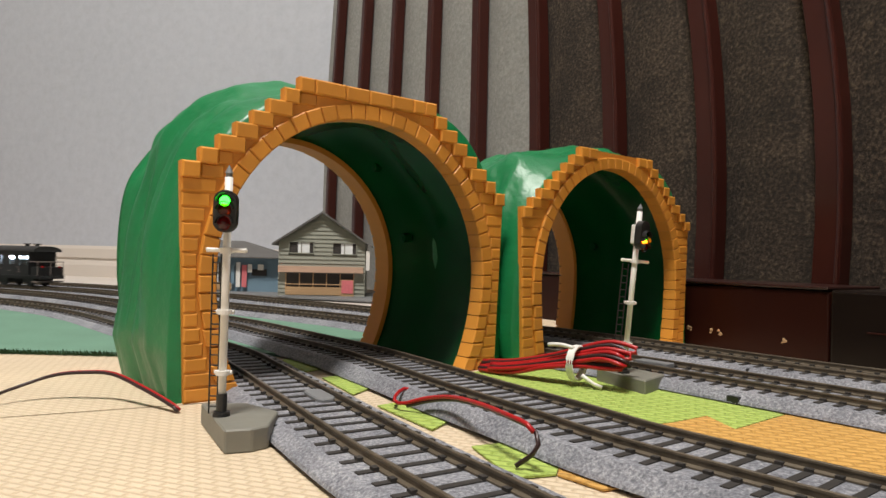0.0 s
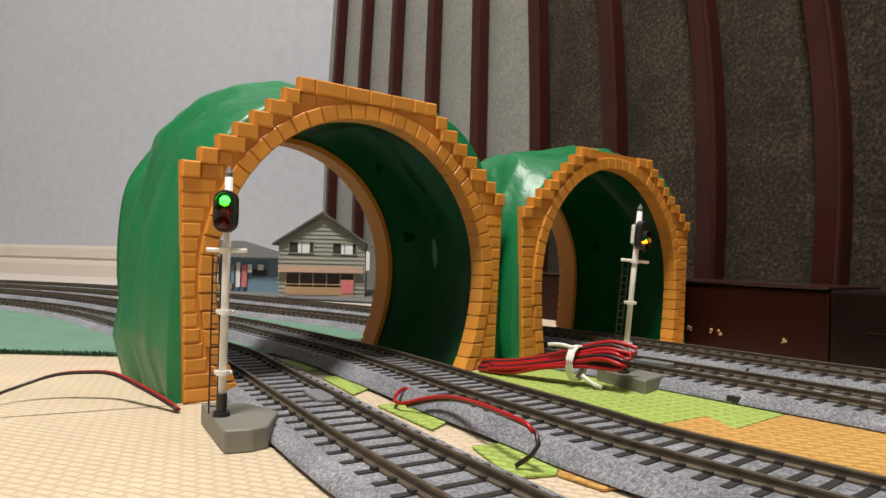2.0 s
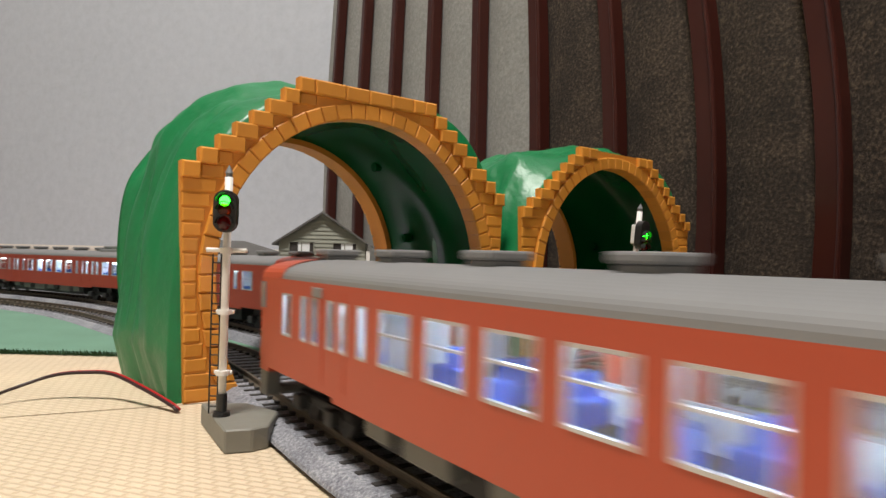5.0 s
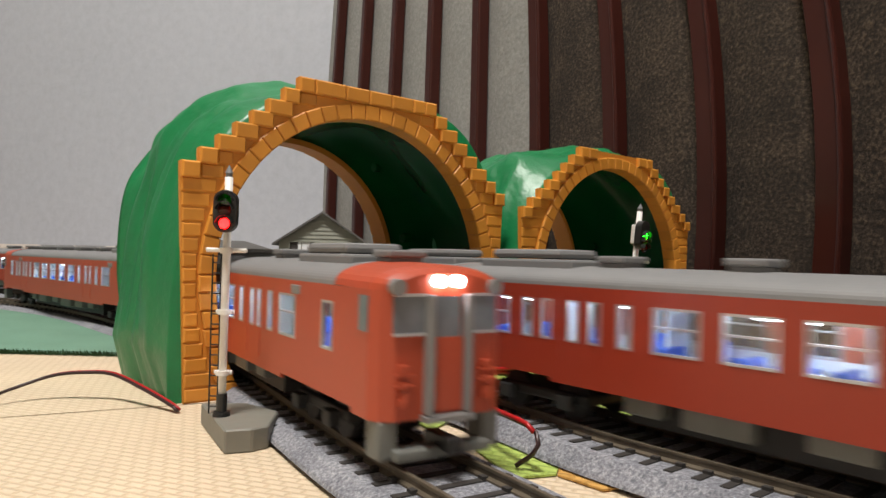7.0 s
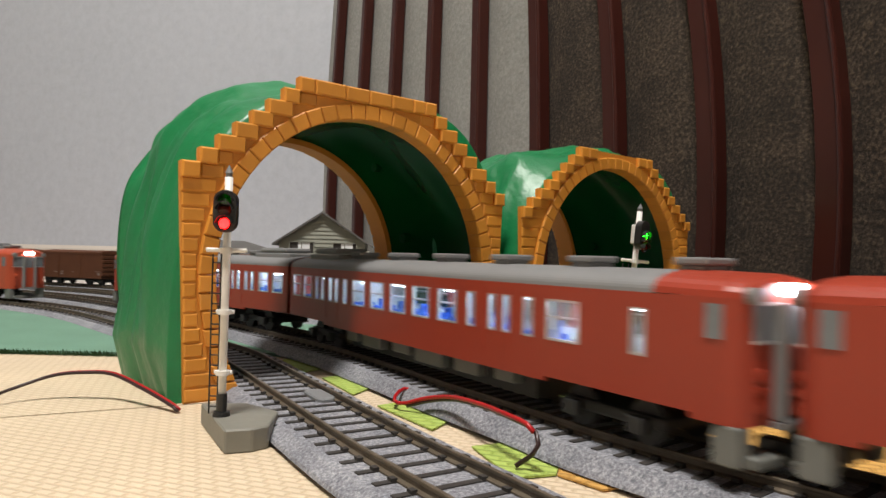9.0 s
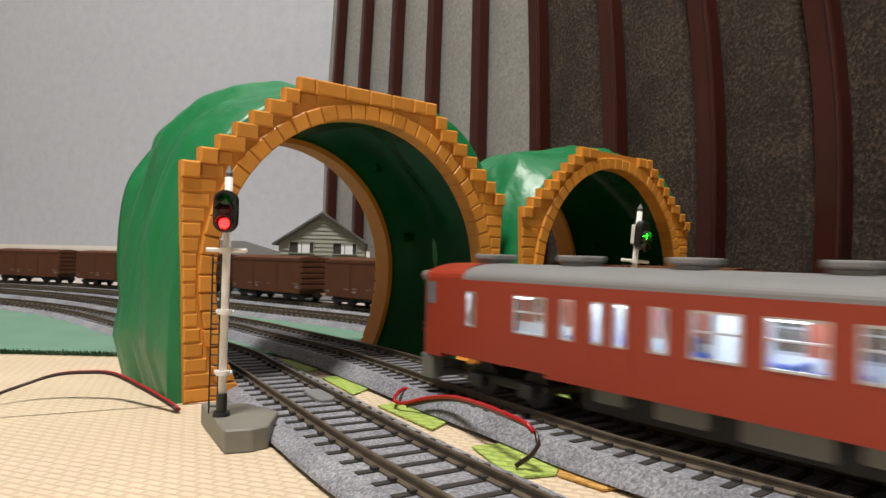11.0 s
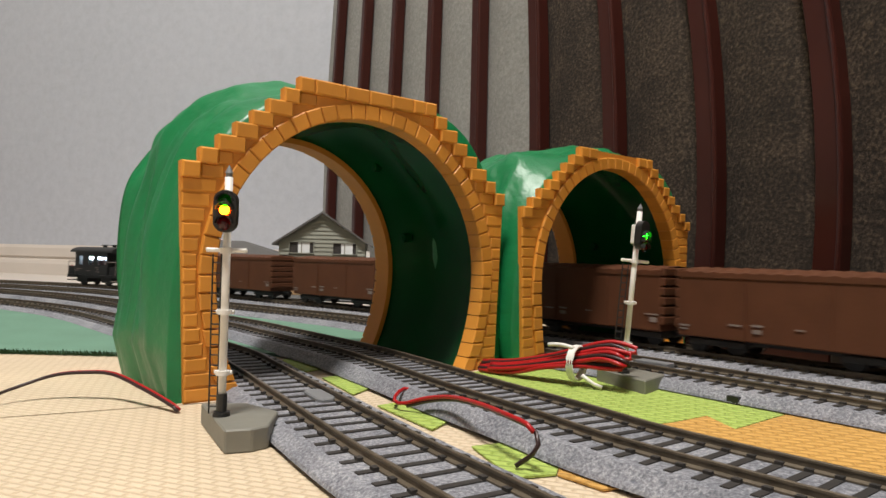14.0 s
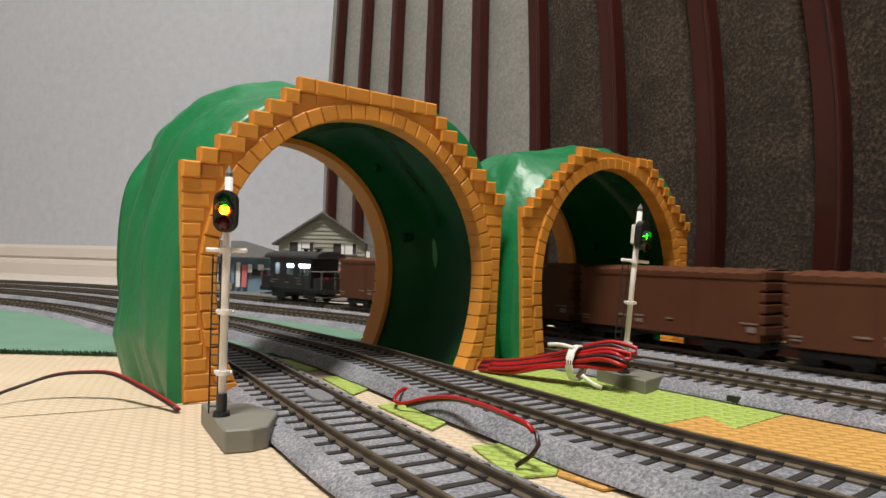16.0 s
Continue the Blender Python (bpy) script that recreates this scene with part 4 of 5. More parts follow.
def railcar(length, wide, label, group, cabs, unit_at, zb, paint):
    """Diesel railcar on x; the origin lies on the rails under its middle. cabs: which ends (-1, 1) have a driver's cab."""
    t = thing("railcar", Matrix(), label, "railcar", group)
    L, W = length / 2, 0.0172 * wide
    zg = zb + 0.0286 * wide
    zw0, zw1 = zb + 0.0124 * wide, zb + 0.0246 * wide
    end_full = {s: L - (0.012 if s in cabs else 0.0) for s in (-1, 1)}
    x_lo, x_hi = -end_full[-1], end_full[1]
    flip = 1 in cabs
    wins = []
    for a, b in WINDOWS:
        if not flip:
            a, b = 1 - b, 1 - a
        if -1 in cabs and 1 in cabs and (a < 0.10 or b > 0.90):
            continue
        wins.append((-L + a * 2 * L, -L + b * 2 * L))
    for s in cabs:
        c = s * (L - 0.026)
        half = 0.0034 if len(cabs) == 2 else 0.0021
        wins.append((c - half, c + half))
    wins = sorted(w for w in wins if w[0] > x_lo + 0.002 and w[1] < x_hi - 0.002)
    for side in (-1, 1):
        bm = bmesh.new()
        y0, y1 = sorted((side * W, side * (W - 0.0008)))
        box(bm, x_lo, x_hi, y0, y1, zb + 0.0012, zw0)
        box(bm, x_lo + 0.045, x_hi - 0.045, y0, y1, zb, zb + 0.0012)
        box(bm, x_lo, x_hi, y0, y1, zw1, zg)
        xs = x_lo
        for a, b in wins:
            box(bm, xs, a, y0, y1, zw0, zw1)
            xs = b
        box(bm, xs, x_hi, y0, y1, zw0, zw1)
        wall_ob = part("side_wall", bm, paint, t, "vermilion painted side")
        for a, b in wins:
            bm = bmesh.new()
            yo0, yo1 = sorted((side * (W + 0.00015), side * (W - 0.0009)))
            f = 0.00055
            box(bm, a, b, yo0, yo1, zw0, zw0 + f)
            box(bm, a, b, yo0, yo1, zw1 - f, zw1)
            box(bm, a, a + f, yo0, yo1, zw0 + f, zw1 - f)
            box(bm, b - f, b, yo0, yo1, zw0 + f, zw1 - f)
            if b - a > 0.008:
                box(bm, a + f, b - f, yo0, yo1, (zw0 + zw1) / 2 + 0.0006, (zw0 + zw1) / 2 + 0.001)
            win = part("window", bm, M_SILVER, wall_ob, "silver window sash")
            pane = part("pane", box(bmesh.new(), a + f, b - f, side * (W - 0.0006) - 0.0001, side * (W - 0.0006) + 0.0001, zw0 + f, zw1 - f), M_PANE, win)
            pane.visible_shadow = False
        for s in cabs if len(cabs) == 2 else ():
            c = s * (L - 0.047)
            part("destination_box", box(bmesh.new(), c - 0.0030, c + 0.0030, side * W - 0.0004, side * W + 0.0007, zw1 + 0.0002, zw1 + 0.0026, 0.0003), M_SILVERGREY, wall_ob, "small grey destination box")
        for dx in (0.214, 0.690):
            c = (-L + (dx if flip else 1 - dx) * 2 * L)
            bm = bmesh.new()
            for q in (-0.0062, 0.0062):
                box(bm, c + q - 0.00015, c + q + 0.00015, side * W - 0.0002, side * W + 0.0002, zb + 0.003, zw1 + 0.002)
            part("door_edge", bm, paint, wall_ob)
    # roof
    prof = [(W * math.cos(a), zg + 0.0059 * wide * math.sin(a) ** 0.8) for a in [math.pi * k / 28 for k in range(29)]]
    bm = bmesh.new()
    rings = [[bm.verts.new((x, y, z)) for y, z in prof] for x in (x_lo + (0.010 if -1 in cabs else 0), x_hi - (0.010 if 1 in cabs else 0))]
    for k in range(28):
        bm.faces.new((rings[0][k], rings[0][k + 1], rings[1][k + 1], rings[1][k]))
    bm.faces.new(rings[0])
    bm.faces.new(rings[1][::-1])
    roof = part("roof", bm, M_ROOF, t, "matt grey roof", smooth=False)
    zr = zg + 0.0057 * wide
    for k in range(7):
        x = -L + 2 * L * (0.08 + 0.14 * k)
        if abs(x - unit_at * L) < 0.026:
            continue
        bm = bmesh.new()
        box(bm, x - 0.0038, x + 0.0038, -0.0042, 0.0042, zr - 0.0006, zr + 0.0012, 0.0003)
        box(bm, x - 0.0046, x + 0.0046, -0.0050, 0.0050, zr + 0.0012, zr + 0.0030, 0.0005)
        part("roof_vent", bm, M_ROOF, roof)
    bm = bmesh.new()
    box(bm, unit_at * L - 0.018, unit_at * L + 0.018, -0.0085, 0.0085, zr - 0.003, zr + 0.0018, 0.0007)
    box(bm, unit_at * L - 0.0135, unit_at * L + 0.0135, -0.0080, 0.0080, zr + 0.0019, zr + 0.0046, 0.0012)
    part("cooling_unit", bm, M_ROOF, roof, "rounded grey cooling unit")
    # ends
    for s in (-1, 1):
        xe = end_full[s]
        if s in cabs:
            nose = part("cab", cab_shell(s, xe, L, W, zb, zg, wide), paint, t, "vermilion driver's cab")
            dress_cab(nose, s, L, W, zb, zg, zw0, zw1, wide, paint)
        else:
            bm = bmesh.new()
            prism_end = [(y, z) for y, z in prof] + [(-W, zb + 0.0012), (W, zb + 0.0012)]
            a = [bm.verts.new((s * (xe - 0.0012), y, z)) for y, z in prism_end]
            b = [bm.verts.new((s * xe, y, z)) for y, z in prism_end]
            bm.faces.new(a)
            bm.faces.new(b[::-1])
            for k in range(len(a)):
                bm.faces.new((a[k], b[k], b[(k + 1) % len(a)], a[(k + 1) % len(a)]))
            endw = part("end_wall", bm, paint, t)
            part("gangway", box(bmesh.new(), s * xe - 0.0012, s * xe + 0.0012 + s * 0.0022, -0.0060, 0.0060, zb + 0.002, zg - 0.003), M_BLACK, endw, "black gangway bellows")
    # inside
    part("floor_pan", box(bmesh.new(), x_lo, x_hi, -W + 0.001, W - 0.001, zb + 0.0026, zb + 0.0040), M_UNDER, t)
    part("ceiling_panel", box(bmesh.new(), x_lo + 0.002, x_hi - 0.002, -W + 0.001, W - 0.001, zg - 0.0010, zg - 0.0002), M_CREAMSEAT, t, "white inner ceiling")
    for k in range(6):
        x = x_lo + (x_hi - x_lo) * (0.10 + 0.16 * k)
        for y in (-1, 1):
            part("ceiling_tube", box(bmesh.new(), x - 0.0060, x + 0.0060, y * 0.0065 - 0.0006, y * 0.0065 + 0.0006, zw1 - 0.0014, zw1 - 0.0006), M_TUBE, t, "white interior light tube")
    for f in (0.19, 0.28, 0.62, 0.78):
        x = x_lo + (x_hi - x_lo) * (f if flip else 1 - f)
        for y in (-1, 1):
            part("partition", box(bmesh.new(), x - 0.0004, x + 0.0004, *sorted((y * 0.0035, y * (W - 0.0016))), zb + 0.0041, zg - 0.0012), M_CREAMSEAT, t, "white inner partition")
    for y in (-1, 1):
        part("wall_lining", box(bmesh.new(), x_lo + 0.002, x_hi - 0.002, y * (W - 0.0011) - 0.0002, y * (W - 0.0011) + 0.0002, zb + 0.0041, zw0 - 0.0001), M_CREAMSEAT, t, "white inner wall lining")
    n = int((x_hi - x_lo - 0.04) / 0.0185)
    for k in range(n):
        x = x_lo + 0.022 + 0.0185 * k
        for y in (-1, 1):
            bm = bmesh.new()
            box(bm, x - 0.0009, x + 0.0009, y * 0.0102 - 0.0045, y * 0.0102 + 0.0045, zb + 0.0041, zw0 + 0.0018 * wide, 0.0004)
            box(bm, x - 0.0042, x + 0.0042, y * 0.0102 - 0.0045, y * 0.0102 + 0.0045, zb + 0.0041, zb + 0.0085, 0.0004)
            part("seat", bm, M_SEAT, t, "blue seat")
    # underside
    bm = bmesh.new()
    box(bm, x_lo + 0.004, x_hi - 0.004, -W * 0.72, W * 0.72, zb + 0.0002, zb + 0.0026)
    # added black bulk between the bogies, stands in for the shade under the car
    box(bm, -L * 0.48, L * 0.48, -W * 0.66, W * 0.66, 0.0034, zb + 0.0010)
    under = part("underframe", bm, M_UNDER, t)
    for k, (x, w, h) in enumerate(((-0.36, 0.010, 0.0050), (-0.24, 0.016, 0.0056), (-0.08, 0.012, 0.0046), (0.05, 0.018, 0.0058), (0.20, 0.013, 0.0052), (0.33, 0.009, 0.0044))):
        for side in (-1, 1):
            y0, y1 = sorted((side * W * 0.5, side * W * 0.90))
            part("equipment_box", box(bmesh.new(), x * L * 1.2 - w / 2, x * L * 1.2 + w / 2, y0, y1, zb + 0.0008 - h, zb + 0.0008, 0.0006), M_UNDERGREY, under, "grey underfloor box")
    for s in (-1, 1):
        xc = s * L * 0.70
        bog = part("bogie", box(bmesh.new(), xc - 0.0165, xc + 0.0165, -0.0112, 0.0112, 0.0042, 0.0072, 0.0008), M_UNDER, t, "black two-axle bogie")
        for dx in (-0.0105, 0.0105):
            for y in (-1, 1):
                bm = bmesh.new()
                rod(bm, (xc + dx, y * 0.0072, 0.0052), (xc + dx, y * 0.0094, 0.0052), 0.0053, 20)
                part("wheel", bm, M_UNDER, bog)
                bm = bmesh.new()
                box(bm, xc + dx - 0.0024, xc + dx + 0.0024, y * 0.0128 - 0.0014, y * 0.0128 + 0.0014, 0.0032, 0.0070, 0.0004)
                part("axle_box", bm, M_UNDER, bog)
    return t


def cab_shell(s, xe, L, W, zb, zg, wide):
    """Rounded nose: side outlines taper at the corners, the roof falls to the front."""
    bm = bmesh.new()
    levels = []
    for x, w, top in ((xe, W, 0.0059), (L - 0.0045, W, 0.0057), (L - 0.0016, W - 0.0012, 0.0050), (L, W - 0.0042, 0.0038)):
        ring = [(W * 0 + w * math.cos(a), zg + top * wide * math.sin(a) ** 0.8) for a in [math.pi * k / 16 for k in range(17)]]
        ring += [(-w, zb), (w, zb)]
        levels.append([bm.verts.new((s * x, y, z)) for y, z in ring])
    x = xe - 0.010
    ring = [(W * 1.004 * math.cos(a), zg + 0.0002 + 0.0060 * wide * math.sin(a) ** 0.8) for a in [math.pi * k / 16 for k in range(17)]]
    cap = [bm.verts.new((s * x, y, z)) for y, z in ring]
    for k in range(16):
        bm.faces.new((cap[k], cap[k + 1], levels[0][k + 1], levels[0][k]))
    n = len(levels[0])
    for a, b in zip(levels, levels[1:]):
        for k in range(n):
            bm.faces.new((a[k], a[(k + 1) % n], b[(k + 1) % n], b[k]))
    bm.faces.new(levels[-1])
    bm.faces.new(levels[0][::-1])
    return bm


def dress_cab(nose, s, L, W, zb, zg, zw0, zw1, wide, paint):
    def bx(name, material, x0, x1, y0, y1, z0, z1, label="", bevel=0.0):
        a, b = sorted((s * (L + x0), s * (L + x1)))
        return part(name, box(bmesh.new(), a, b, y0, y1, z0, z1, bevel), material, nose, label)
    zc0, zc1 = zb + 0.0192 * wide, zb + 0.0272 * wide
    for y in (-1, 1):
        y0, y1 = sorted((y * 0.0052, y * (W - 0.0034)))
        bx("windscreen", M_LITSCREEN, -0.001, 0.0003, y0, y1, zc0, zc1, "windscreen, grey for the lit cab")
        for z0, z1 in ((zc0 - 0.0006, zc0), (zc1, zc1 + 0.0006)):
            bx("screen_frame", M_SILVER, -0.001, 0.0006, y0, y1, z0, z1)
        yc = y * (W + 0.0001)
        a, b = sorted((s * (L - 0.0085), s * (L - 0.0046)))
        part("side_screen", box(bmesh.new(), a, b, yc - 0.0002, yc + 0.0002, zc0, zc1), M_LITSCREEN, nose, "side window, grey for the lit cab")
        bx("gangway_post", M_SILVERGREY, -0.0006, 0.0026, y * 0.0046 - 0.0007, y * 0.0046 + 0.0007, zb + 0.001, zc1 + 0.0004, "grey gangway post", 0.0003)
        bm = bmesh.new()
        rod(bm, (s * (L - 0.001), y * 0.0118, zg + 0.0006 * wide), (s * (L + 0.0012), y * 0.0118, zg + 0.0006 * wide), 0.0017, 14)
        part("marker_lamp", bm, M_SILVERGREY, nose)
        bm = bmesh.new()
        rod(bm, (s * (L - 0.001), y * 0.0100, zb + 0.0050), (s * (L + 0.0009), y * 0.0100, zb + 0.0050), 0.0011, 12)
        part("tail_lamp", bm, paint, nose)
        for z in (0.0072, 0.0094):
            part("grab_rail", rod(bmesh.new(), (s * (L + 0.0008), y * 0.0078, zb + z), (s * (L + 0.0008), y * 0.0126, zb + z), 0.00028, 6), paint, nose)
        part("footstep", box(bmesh.new(), *sorted((s * (L - 0.007), s * (L - 0.001))), y * 0.0125 - 0.0022, y * 0.0125 + 0.0022, 0.0022, zb, 0.0005), M_UNDERGREY, nose, "grey step skirt")
        for k in range(3):
            part("jumper_socket", box(bmesh.new(), *sorted((s * (L - 0.0002), s * (L + 0.0010))), y * 0.0102 - 0.0011, y * 0.0102 + 0.0011, zb + 0.0028 + 0.0034 * k, zb + 0.0046 + 0.0034 * k, 0.0003), paint, nose)
    bx("front_door", paint, -0.0006, 0.0010, -0.0037, 0.0037, zb + 0.0015, zc0 - 0.0010)
    bx("door_window", M_LITSCREEN, -0.0006, 0.0008, -0.0030, 0.0030, zc0 - 0.0010, zc1, "door window, grey for the lit cab")
    bx("door_sill", M_SILVERGREY, -0.0006, 0.0030, -0.0058, 0.0058, zb - 0.0004, zb + 0.0008)
    for y in (-1, 1):
        bm = bmesh.new()
        rod(bm, (s * (L - 0.003), y * 0.0022, zg + 0.0020 * wide), (s * (L + 0.0010), y * 0.0022, zg + 0.0020 * wide), 0.0013, 14)
        part("headlight", bm, M_HEAD, nose, "lit white headlight")
    bx("plough", M_UNDERGREY, -0.0040, 0.0010, -0.0115, 0.0115, 0.0020, 0.0044, "grey snow plough", 0.0005)
    bx("coupler", M_BLACK, -0.006, 0.0050, -0.0016, 0.0016, 0.0036, 0.0066, "black coupler", 0.0004)


# opaque cab glass; the glow of the cab inside is put into its lighter grey
M_LITSCREEN = mat("lit_cab_glass", (0.17, 0.185, 0.20), 0.08, vary=0.35, scale=160)
M_SILVERGREY = mat("grey_metal_trim", (0.21, 0.205, 0.20), 0.45, vary=0.1)
PITCH_A, PITCH_B = 0.275, 0.258
TWO = "vermilion diesel railcar with grey roof and lit windows"
car_a = railcar(PITCH_A - 0.008, 0.92, TWO, "train on the nearest track", (-1, 1), 0.64, 0.0101, M_RED)
cars_a = [car_a, copy_thing(car_a, Matrix())]
car_b = railcar(PITCH_B - 0.0045, 0.87, "dull red diesel railcar with grey roof and lit windows", "train on the second track", (1,), -0.78, 0.0102, M_REDB)
cars_b = [car_b] + [copy_thing(car_b, Matrix()) for k in range(3)]
# the leading car shows lit marker lamps
for ob in car_b.children_recursive:
    if ob.name.startswith("marker_lamp"):
        ob.data = ob.data.copy()
        ob.data.materials[0] = M_HEAD
        tagged(ob, "lit white marker lamp")


def wagon():
    t = thing("box_wagon", Matrix(), "brown ribbed freight wagon with worn markings", "freight wagon", "freight train")
    L, W, z0, z1 = 0.0505, 0.0160, 0.0075, 0.0362
    body = part("body", box(bmesh.new(), -L, L, -W, W, z0, z1, 0.0006), M_WAGON, t)
    bm = bmesh.new()
    n = 48
    cols = []
    for k in range(n + 1):
        x, h = -L + 2 * L * k / n, 0.0008 * abs(math.sin(k * 0.9))
        cols.append([bm.verts.new((x, y, z)) for y, z in ((-W - 0.0004, z1 - 0.001), (-W - 0.0004, z1 + 0.0010 + h), (-W * 0.55, z1 + 0.0026 + h), (0, z1 + 0.0032 + h), (W * 0.55, z1 + 0.0026 + h), (W + 0.0004, z1 + 0.0010 + h), (W + 0.0004, z1 - 0.001))])
    for a, b in zip(cols, cols[1:]):
        for k in range(6):
            bm.faces.new((a[k], a[k + 1], b[k + 1], b[k]))
    part("rippled_cover", bm, M_WAGON, t, "rippled brown cover")
    for s in (-1, 1):
        for k in range(6):
            z = z0 + 0.004 + 0.0048 * k
            part("end_rib", box(bmesh.new(), s * L - 0.0005 + min(0, s * 0.0016), s * L + 0.0005 + max(0, s * 0.0016), -W * 0.98, W * 0.98, z - 0.0006, z + 0.0036, 0.0007), M_WAGON, body)
    for side in (-1, 1):
        for x in (-0.018, 0.018):
            part("door_batten", box(bmesh.new(), x - 0.0007, x + 0.0007, side * W - 0.0006, side * W + 0.0006, z0 + 0.0005, z1 - 0.0025), M_WAGON, body)
        for x, z, w, h in ((-0.047, 0.012, 0.005, 0.0008), (-0.047, 0.0105, 0.004, 0.0007), (-0.022, 0.014, 0.006, 0.0008), (-0.012, 0.0145, 0.005, 0.0009), (-0.012, 0.0115, 0.004, 0.0018), (0.006, 0.0145, 0.004, 0.0006), (0.046, 0.0155, 0.008, 0.0006), (0.047, 0.012, 0.004, 0.0024)):
            part("marking", box(bmesh.new(), x - w / 2, x + w / 2, side * (W + 0.0002) - 0.0002, side * (W + 0.0002) + 0.0002, z, z + h), M_FADED, body, "worn whitish marking bar")
    under = part("underframe", box(bmesh.new(), -L + 0.002, L - 0.002, -W * 0.5, W * 0.5, 0.0052, z0 + 0.0002), M_UNDER, t)
    part("coupler", box(bmesh.new(), -L - 0.0095, L + 0.0050, -0.0012, 0.0012, 0.0050, 0.0068), M_BLACK, t)
    for s in (-1, 1):
        bog = part("bogie", box(bmesh.new(), s * 0.034 - 0.0145, s * 0.034 + 0.0145, -0.0110, 0.0110, 0.0034, 0.0066, 0.0008), M_UNDER, t)
        for dx in (-0.0095, 0.0095):
            for y in (-1, 1):
                bm = bmesh.new()
                rod(bm, (s * 0.034 + dx, y * 0.0072, 0.0050), (s * 0.034 + dx, y * 0.0094, 0.0050), 0.0051, 18)
                part("wheel", bm, M_UNDER, bog)
    return t


first = wagon()
wagons = [first] + [copy_thing(first, Matrix()) for k in range(8)]


def caboose():
    t = thing("brake_van", Matrix(), "black brake van with lit windows and end platforms", "brake van", "brake vans")
    L, W, z0, z1 = 0.027, 0.0160, 0.0120, 0.0385
    wins = [(-0.020, -0.014), (-0.004, 0.004), (0.0115, 0.0150), (0.0170, 0.0205), (0.0220, 0.0248)]
    zw0, zw1 = 0.0235, 0.0335
    for side in (-1, 1):
        bm = bmesh.new()
        y0, y1 = sorted((side * W, side * (W - 0.001)))
        box(bm, -L, L, y0, y1, z0, zw0)
        box(bm, -L, L, y0, y1, zw1, z1)
        xs = -L
        for a, b in wins:
            box(bm, xs, a, y0, y1, zw0, zw1)
            xs = b
        box(bm, xs, L, y0, y1, zw0, zw1)
        wall_ob = part("side_wall", bm, M_CABOOSE, t)
        for a, b in wins:
            pane = part("pane", box(bmesh.new(), a, b, side * (W - 0.0005) - 0.0001, side * (W - 0.0005) + 0.0001, zw0, zw1), M_PANE, wall_ob)
            pane.visible_shadow = False
        for x, z, w in ((-0.020, 0.0185, 0.009), (-0.024, 0.0165, 0.006), (-0.004, 0.0165, 0.005), (0.010, 0.0205, 0.006), (0.012, 0.0180, 0.003), (0.012, 0.0155, 0.005)):
            part("marking", box(bmesh.new(), x - w / 2, x + w / 2, side * (W + 0.0002) - 0.0002, side * (W + 0.0002) + 0.0002, z, z + 0.0007), M_FADED, wall_ob, "whitish marking bar")
    for s in (-1, 1):
        part("end_wall", box(bmesh.new(), *sorted((s * L, s * (L - 0.001))), -W + 0.001, W - 0.001, z0, z1), M_CABOOSE, t)
        part("platform", box(bmesh.new(), *sorted((s * L, s * (L + 0.0135))), -W, W, 0.0100, 0.0125), M_CABOOSE, t)
        bm = bmesh.new()
        for y in (-1, 0, 1):
            rod(bm, (s * (L + 0.013), y * W * 0.95, 0.0125), (s * (L + 0.013), y * W * 0.95, 0.0270), 0.0004, 6)
        rod(bm, (s * (L + 0.013), -W * 0.95, 0.0270), (s * (L + 0.013), W * 0.95, 0.0270), 0.0005, 6)
        for y in (-1, 1):
            rod(bm, (s * L, y * W * 0.95, 0.0270), (s * (L + 0.013), y * W * 0.95, 0.0270), 0.0004, 6)
        part("railing", bm, M_FADED, t, "pale thin railing")
        part("platform_panel", box(bmesh.new(), *sorted((s * (L + 0.002), s * (L + 0.0130))), -W * 0.93, W * 0.93, 0.0125, 0.0215), M_CABOOSE, t)
        bm = bmesh.new()
        for y in (-1, 1):
            rod(bm, (s * (L + 0.0130), y * 0.010, 0.0215), (s * (L + 0.0142), y * 0.010, 0.0215), 0.0012, 10)
        part("tail_lamp", bm, M_LAMPRED, t, "red tail lamp")
        part("buffer_step", box(bmesh.new(), *sorted((s * (L + 0.006), s * (L + 0.0135))), -W, W, 0.0050, 0.0062), M_FADED, t)
    bm = bmesh.new()
    prof = [(W * 1.05 * math.cos(a), z1 + 0.0055 * math.sin(a)) for a in [math.pi * k / 14 for k in range(15)]] + [(-W * 1.05, z1 - 0.0008), (W * 1.05, z1 - 0.0008)]
    a = [bm.verts.new((-L - 0.008, y, z)) for y, z in prof]
    b = [bm.verts.new((L + 0.008, y, z)) for y, z in prof]
    bm.faces.new(a)
    bm.faces.new(b[::-1])
    for k in range(len(prof)):
        bm.faces.new((a[k], b[k], b[(k + 1) % len(prof)], a[(k + 1) % len(prof)]))
    roof = part("roof", bm, M_UNDER, t)
    for x in (0.002, 0.018):
        bm = bmesh.new()
        rod(bm, (x, 0, z1 + 0.005), (x, 0, z1 + 0.0072), 0.0022, 12)
        rod(bm, (x, 0, z1 + 0.0072), (x, 0, z1 + 0.0082), 0.0042, 12)
        part("roof_vent", bm, M_UNDER, roof)
    part("light_strip", box(bmesh.new(), -L + 0.003, L - 0.003, -0.0016, 0.0016, zw1 - 0.0040, zw1 - 0.0010), M_TUBE, t, "white interior light strip")
    part("floor_pan", box(bmesh.new(), -L - 0.016, L + 0.016, -W * 0.9, W * 0.9, 0.0085, 0.0118), M_UNDER, t)
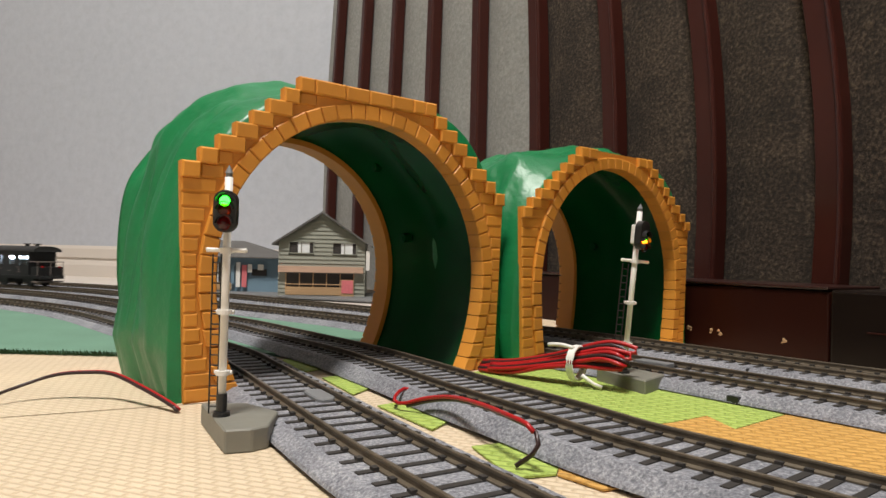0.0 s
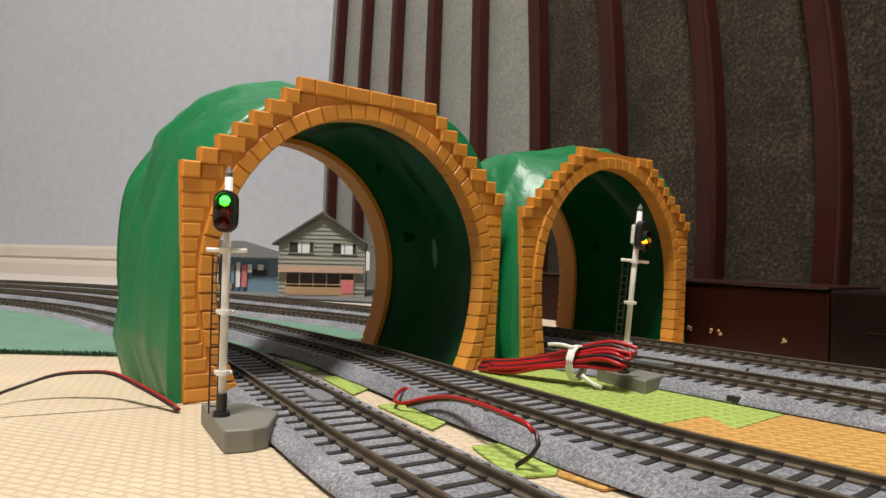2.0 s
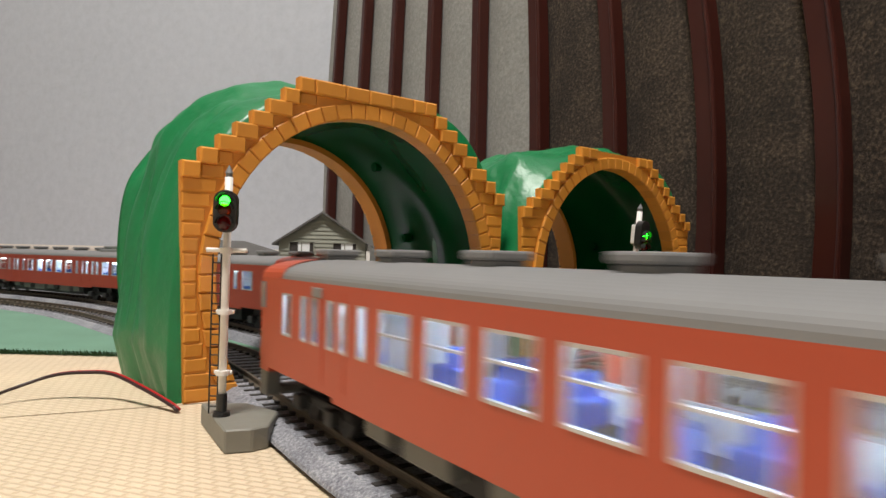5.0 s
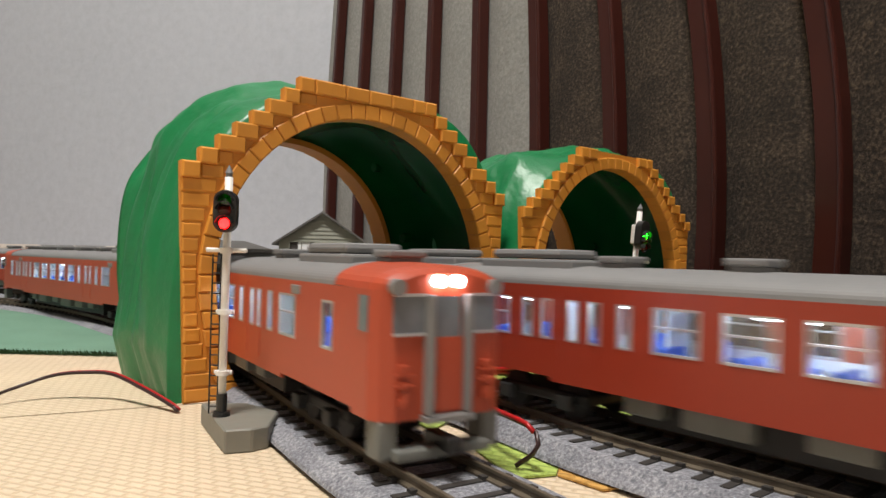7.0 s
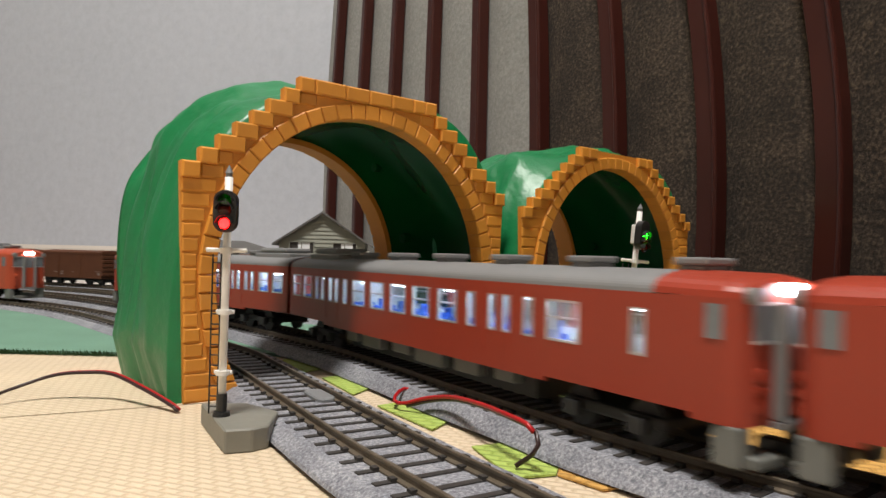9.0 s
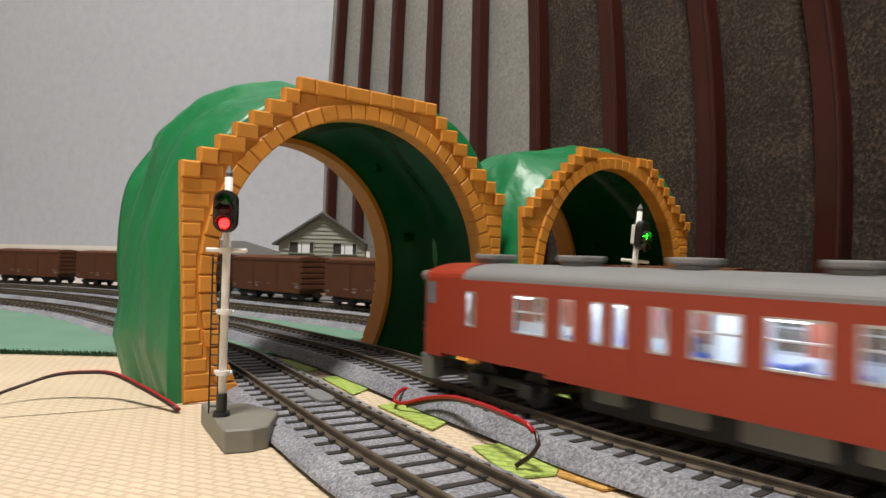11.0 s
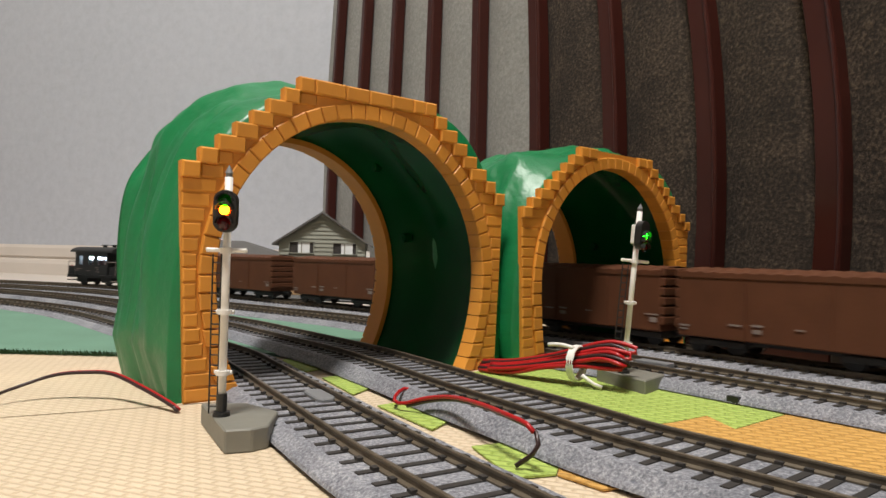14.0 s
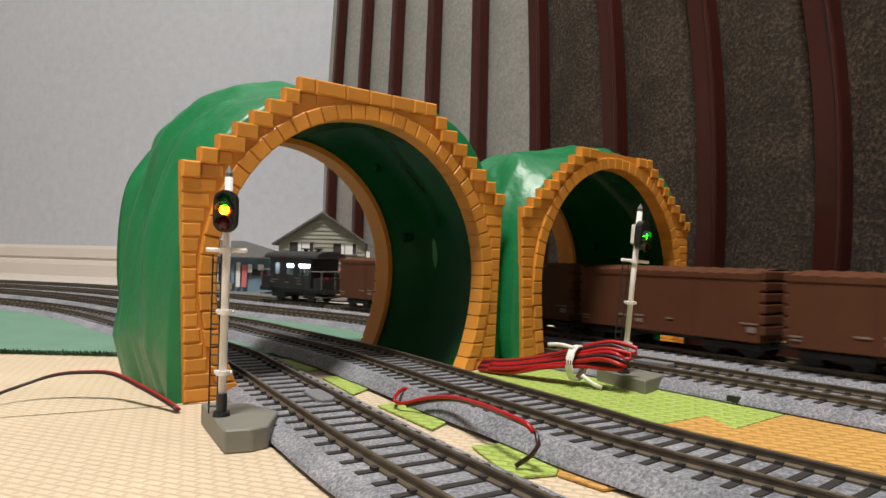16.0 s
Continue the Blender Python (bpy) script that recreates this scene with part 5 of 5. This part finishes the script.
    for s in (-1, 1):
        bog = part("axle_guard", box(bmesh.new(), s * 0.021 - 0.009, s * 0.021 + 0.009, -0.0115, 0.0115, 0.0036, 0.0088, 0.0008), M_UNDER, t)
        for y in (-1, 1):
            bm = bmesh.new()
            rod(bm, (s * 0.021, y * 0.0072, 0.0056), (s * 0.021, y * 0.0094, 0.0056), 0.0057, 18)
            part("wheel", bm, M_UNDER, bog)
    return t


M_LAMPRED = mat("red_lamp_glass", (0.35, 0.02, 0.02), 0.2, vary=0.1)
van_d = caboose()
van_c = copy_thing(van_d, Matrix())

# ---- sleepers ----
SPACING = {"A": 0.0079, "B": 0.0062, "C": 0.0062, "D": 0.0064}


def sleepers(key):
    gauge, z, _ = PATHS[key]
    line = LINES[key]
    bm = bmesh.new()
    hl, hw, t0, t1 = gauge * 0.92, 0.00112, z - 0.0036, z - 0.0024
    lo = [(-hw, -hl), (hw, -hl), (hw, hl), (-hw, hl)]
    ve = [[bm.verts.new((x, y, t0)) for x, y in lo], [bm.verts.new((x * 0.86, y * 0.985, t1)) for x, y in lo]]
    for k in range(4):
        bm.faces.new((ve[0][k], ve[0][(k + 1) % 4], ve[1][(k + 1) % 4], ve[1][k]))
    bm.faces.new(ve[1])
    for y in (-1, 1):
        for e in (-1, 1):
            box(bm, -hw * 0.8, hw * 0.8, y * gauge * 0.545 + e * 0.0014 - 0.0007, y * gauge * 0.545 + e * 0.0014 + 0.0007, t1, t1 + 0.0007)
    me = mesh_of("sleeper", bm, M_SLEEPER)
    rest = bmesh.new()
    total = (len(line) - 1) * 0.004
    s = 0.0
    while s < total:
        q, ang = on_line(key, s)
        ang += random.uniform(-0.012, 0.012)
        near = q.y > 0.06 and q.x > -0.62
        if near:
            ob = new("sleeper", me)
            ob.parent = TRACKS[key]
            ob.location, ob.rotation_euler = (q.x, q.y, 0), (0, 0, ang)
        else:
            c, sn = math.cos(ang), math.sin(ang)
            top = [rest.verts.new((q.x + x * c - y * sn, q.y + x * sn + y * c, t1)) for x, y in lo]
            low = [rest.verts.new((q.x + x * c - y * sn, q.y + x * sn + y * c, t0)) for x, y in lo]
            rest.faces.new(top)
            for k in range(4):
                rest.faces.new((low[k], low[(k + 1) % 4], top[(k + 1) % 4], top[k]))
        s += SPACING[key]
    tagged(part("far_sleepers", rest, M_SLEEPER, TRACKS[key]), kind="stuff")


for key in PATHS:
    sleepers(key)

# ---- what moves ----


def at_time(table, t):
    for (t0, s0), (t1, s1) in zip(table, table[1:]):
        if t <= t1:
            return s0 + (s1 - s0) * (t - t0) / (t1 - t0)
    return table[-1][1]


def on_rails(key, s, half, turned):
    """Pose of a car whose bogies stand on the line at s - half and s + half; turned: its front looks back along the line."""
    z = PATHS[key][1]
    a, _ = on_line(key, s - half, 0, z)
    b, _ = on_line(key, s + half, 0, z)
    d = (b - a) if not turned else (a - b)
    mid = (a + b) / 2
    return pose(mid.x, mid.y, mid.z, 0, 0, math.degrees(math.atan2(d.y, d.x)))


TAIL_A = [(0.0, 0.30), (3.9, 0.30), (4.2, 0.352), (6.3, 0.870), (6.5, 0.911), (6.7, 0.953), (7.0, 1.0125), (7.1, 1.034), (7.5, 1.137), (9.0, 1.544), (9.4, 1.65), (10.6, 1.93), (16.0, 1.93)]
LEAD_B = [(0.0, 2.19), (2.1, 2.19), (3.0, 1.964), (3.6, 1.810), (5.92, 1.300), (7.1, 1.086), (7.4, 1.031), (7.7, 0.982), (8.1, 0.890), (8.3, 0.850), (8.5, 0.817), (9.0, 0.739), (11.3, 0.286), (11.5, 0.250), (11.7, 0.222), (12.3, 0.13), (13.0, 0.04), (16.0, 0.04)]
FREIGHT = [(0.0, 3.60), (2.0, 3.60), (16.0, 1.673)]
WAGON_PITCH = 0.112
VAN_C = [(0.0, 1.316), (3.0, 1.93), (16.0, 1.93)]
TICKS = [k * 0.1 for k in range(161)]


def stretch(u):
    """The couplings are drawn out a little on the far bend."""
    return u if u < 1.55 else 1.55 + (u - 1.55) * 1.19


def motions():
    for i, car in enumerate(cars_a):
        walk(car, [(t, on_rails("A", at_time(TAIL_A, t) + PITCH_A * (i + 0.5), 0.092, True)) for t in TICKS])
    for i, car in enumerate(cars_b):
        walk(car, [(t, on_rails("B", at_time(LEAD_B, t) + PITCH_B * (i + 0.5), 0.085, i % 2 == 0)) for t in TICKS])
    for i, car in enumerate(wagons):
        walk(car, [(t, on_rails("D", stretch(at_time(FREIGHT, t) - WAGON_PITCH * (i + 0.5)), 0.034, True)) for t in TICKS])
    walk(van_d, [(t, on_rails("D", stretch(at_time(FREIGHT, t) + 0.042), 0.021, True)) for t in TICKS])
    walk(van_c, [(t, on_rails("C", at_time(VAN_C, t), 0.021, True)) for t in TICKS])
    g, y, r = LAMPS
    walk(bulb_near, [(0.0, pose(0, 0, g)), (5.30, pose(0, 0, g)), (5.34, pose(0, 0, r)), (11.73, pose(0, 0, r)), (11.77, pose(0, 0, y)), (16.0, pose(0, 0, y))])
    walk(bulb_far, [(0.0, pose(0, 0, 0.0586)), (4.10, pose(0, 0, 0.0586)), (4.14, pose(0, 0, 0.0606)), (16.0, pose(0, 0, 0.0606))])


motions()
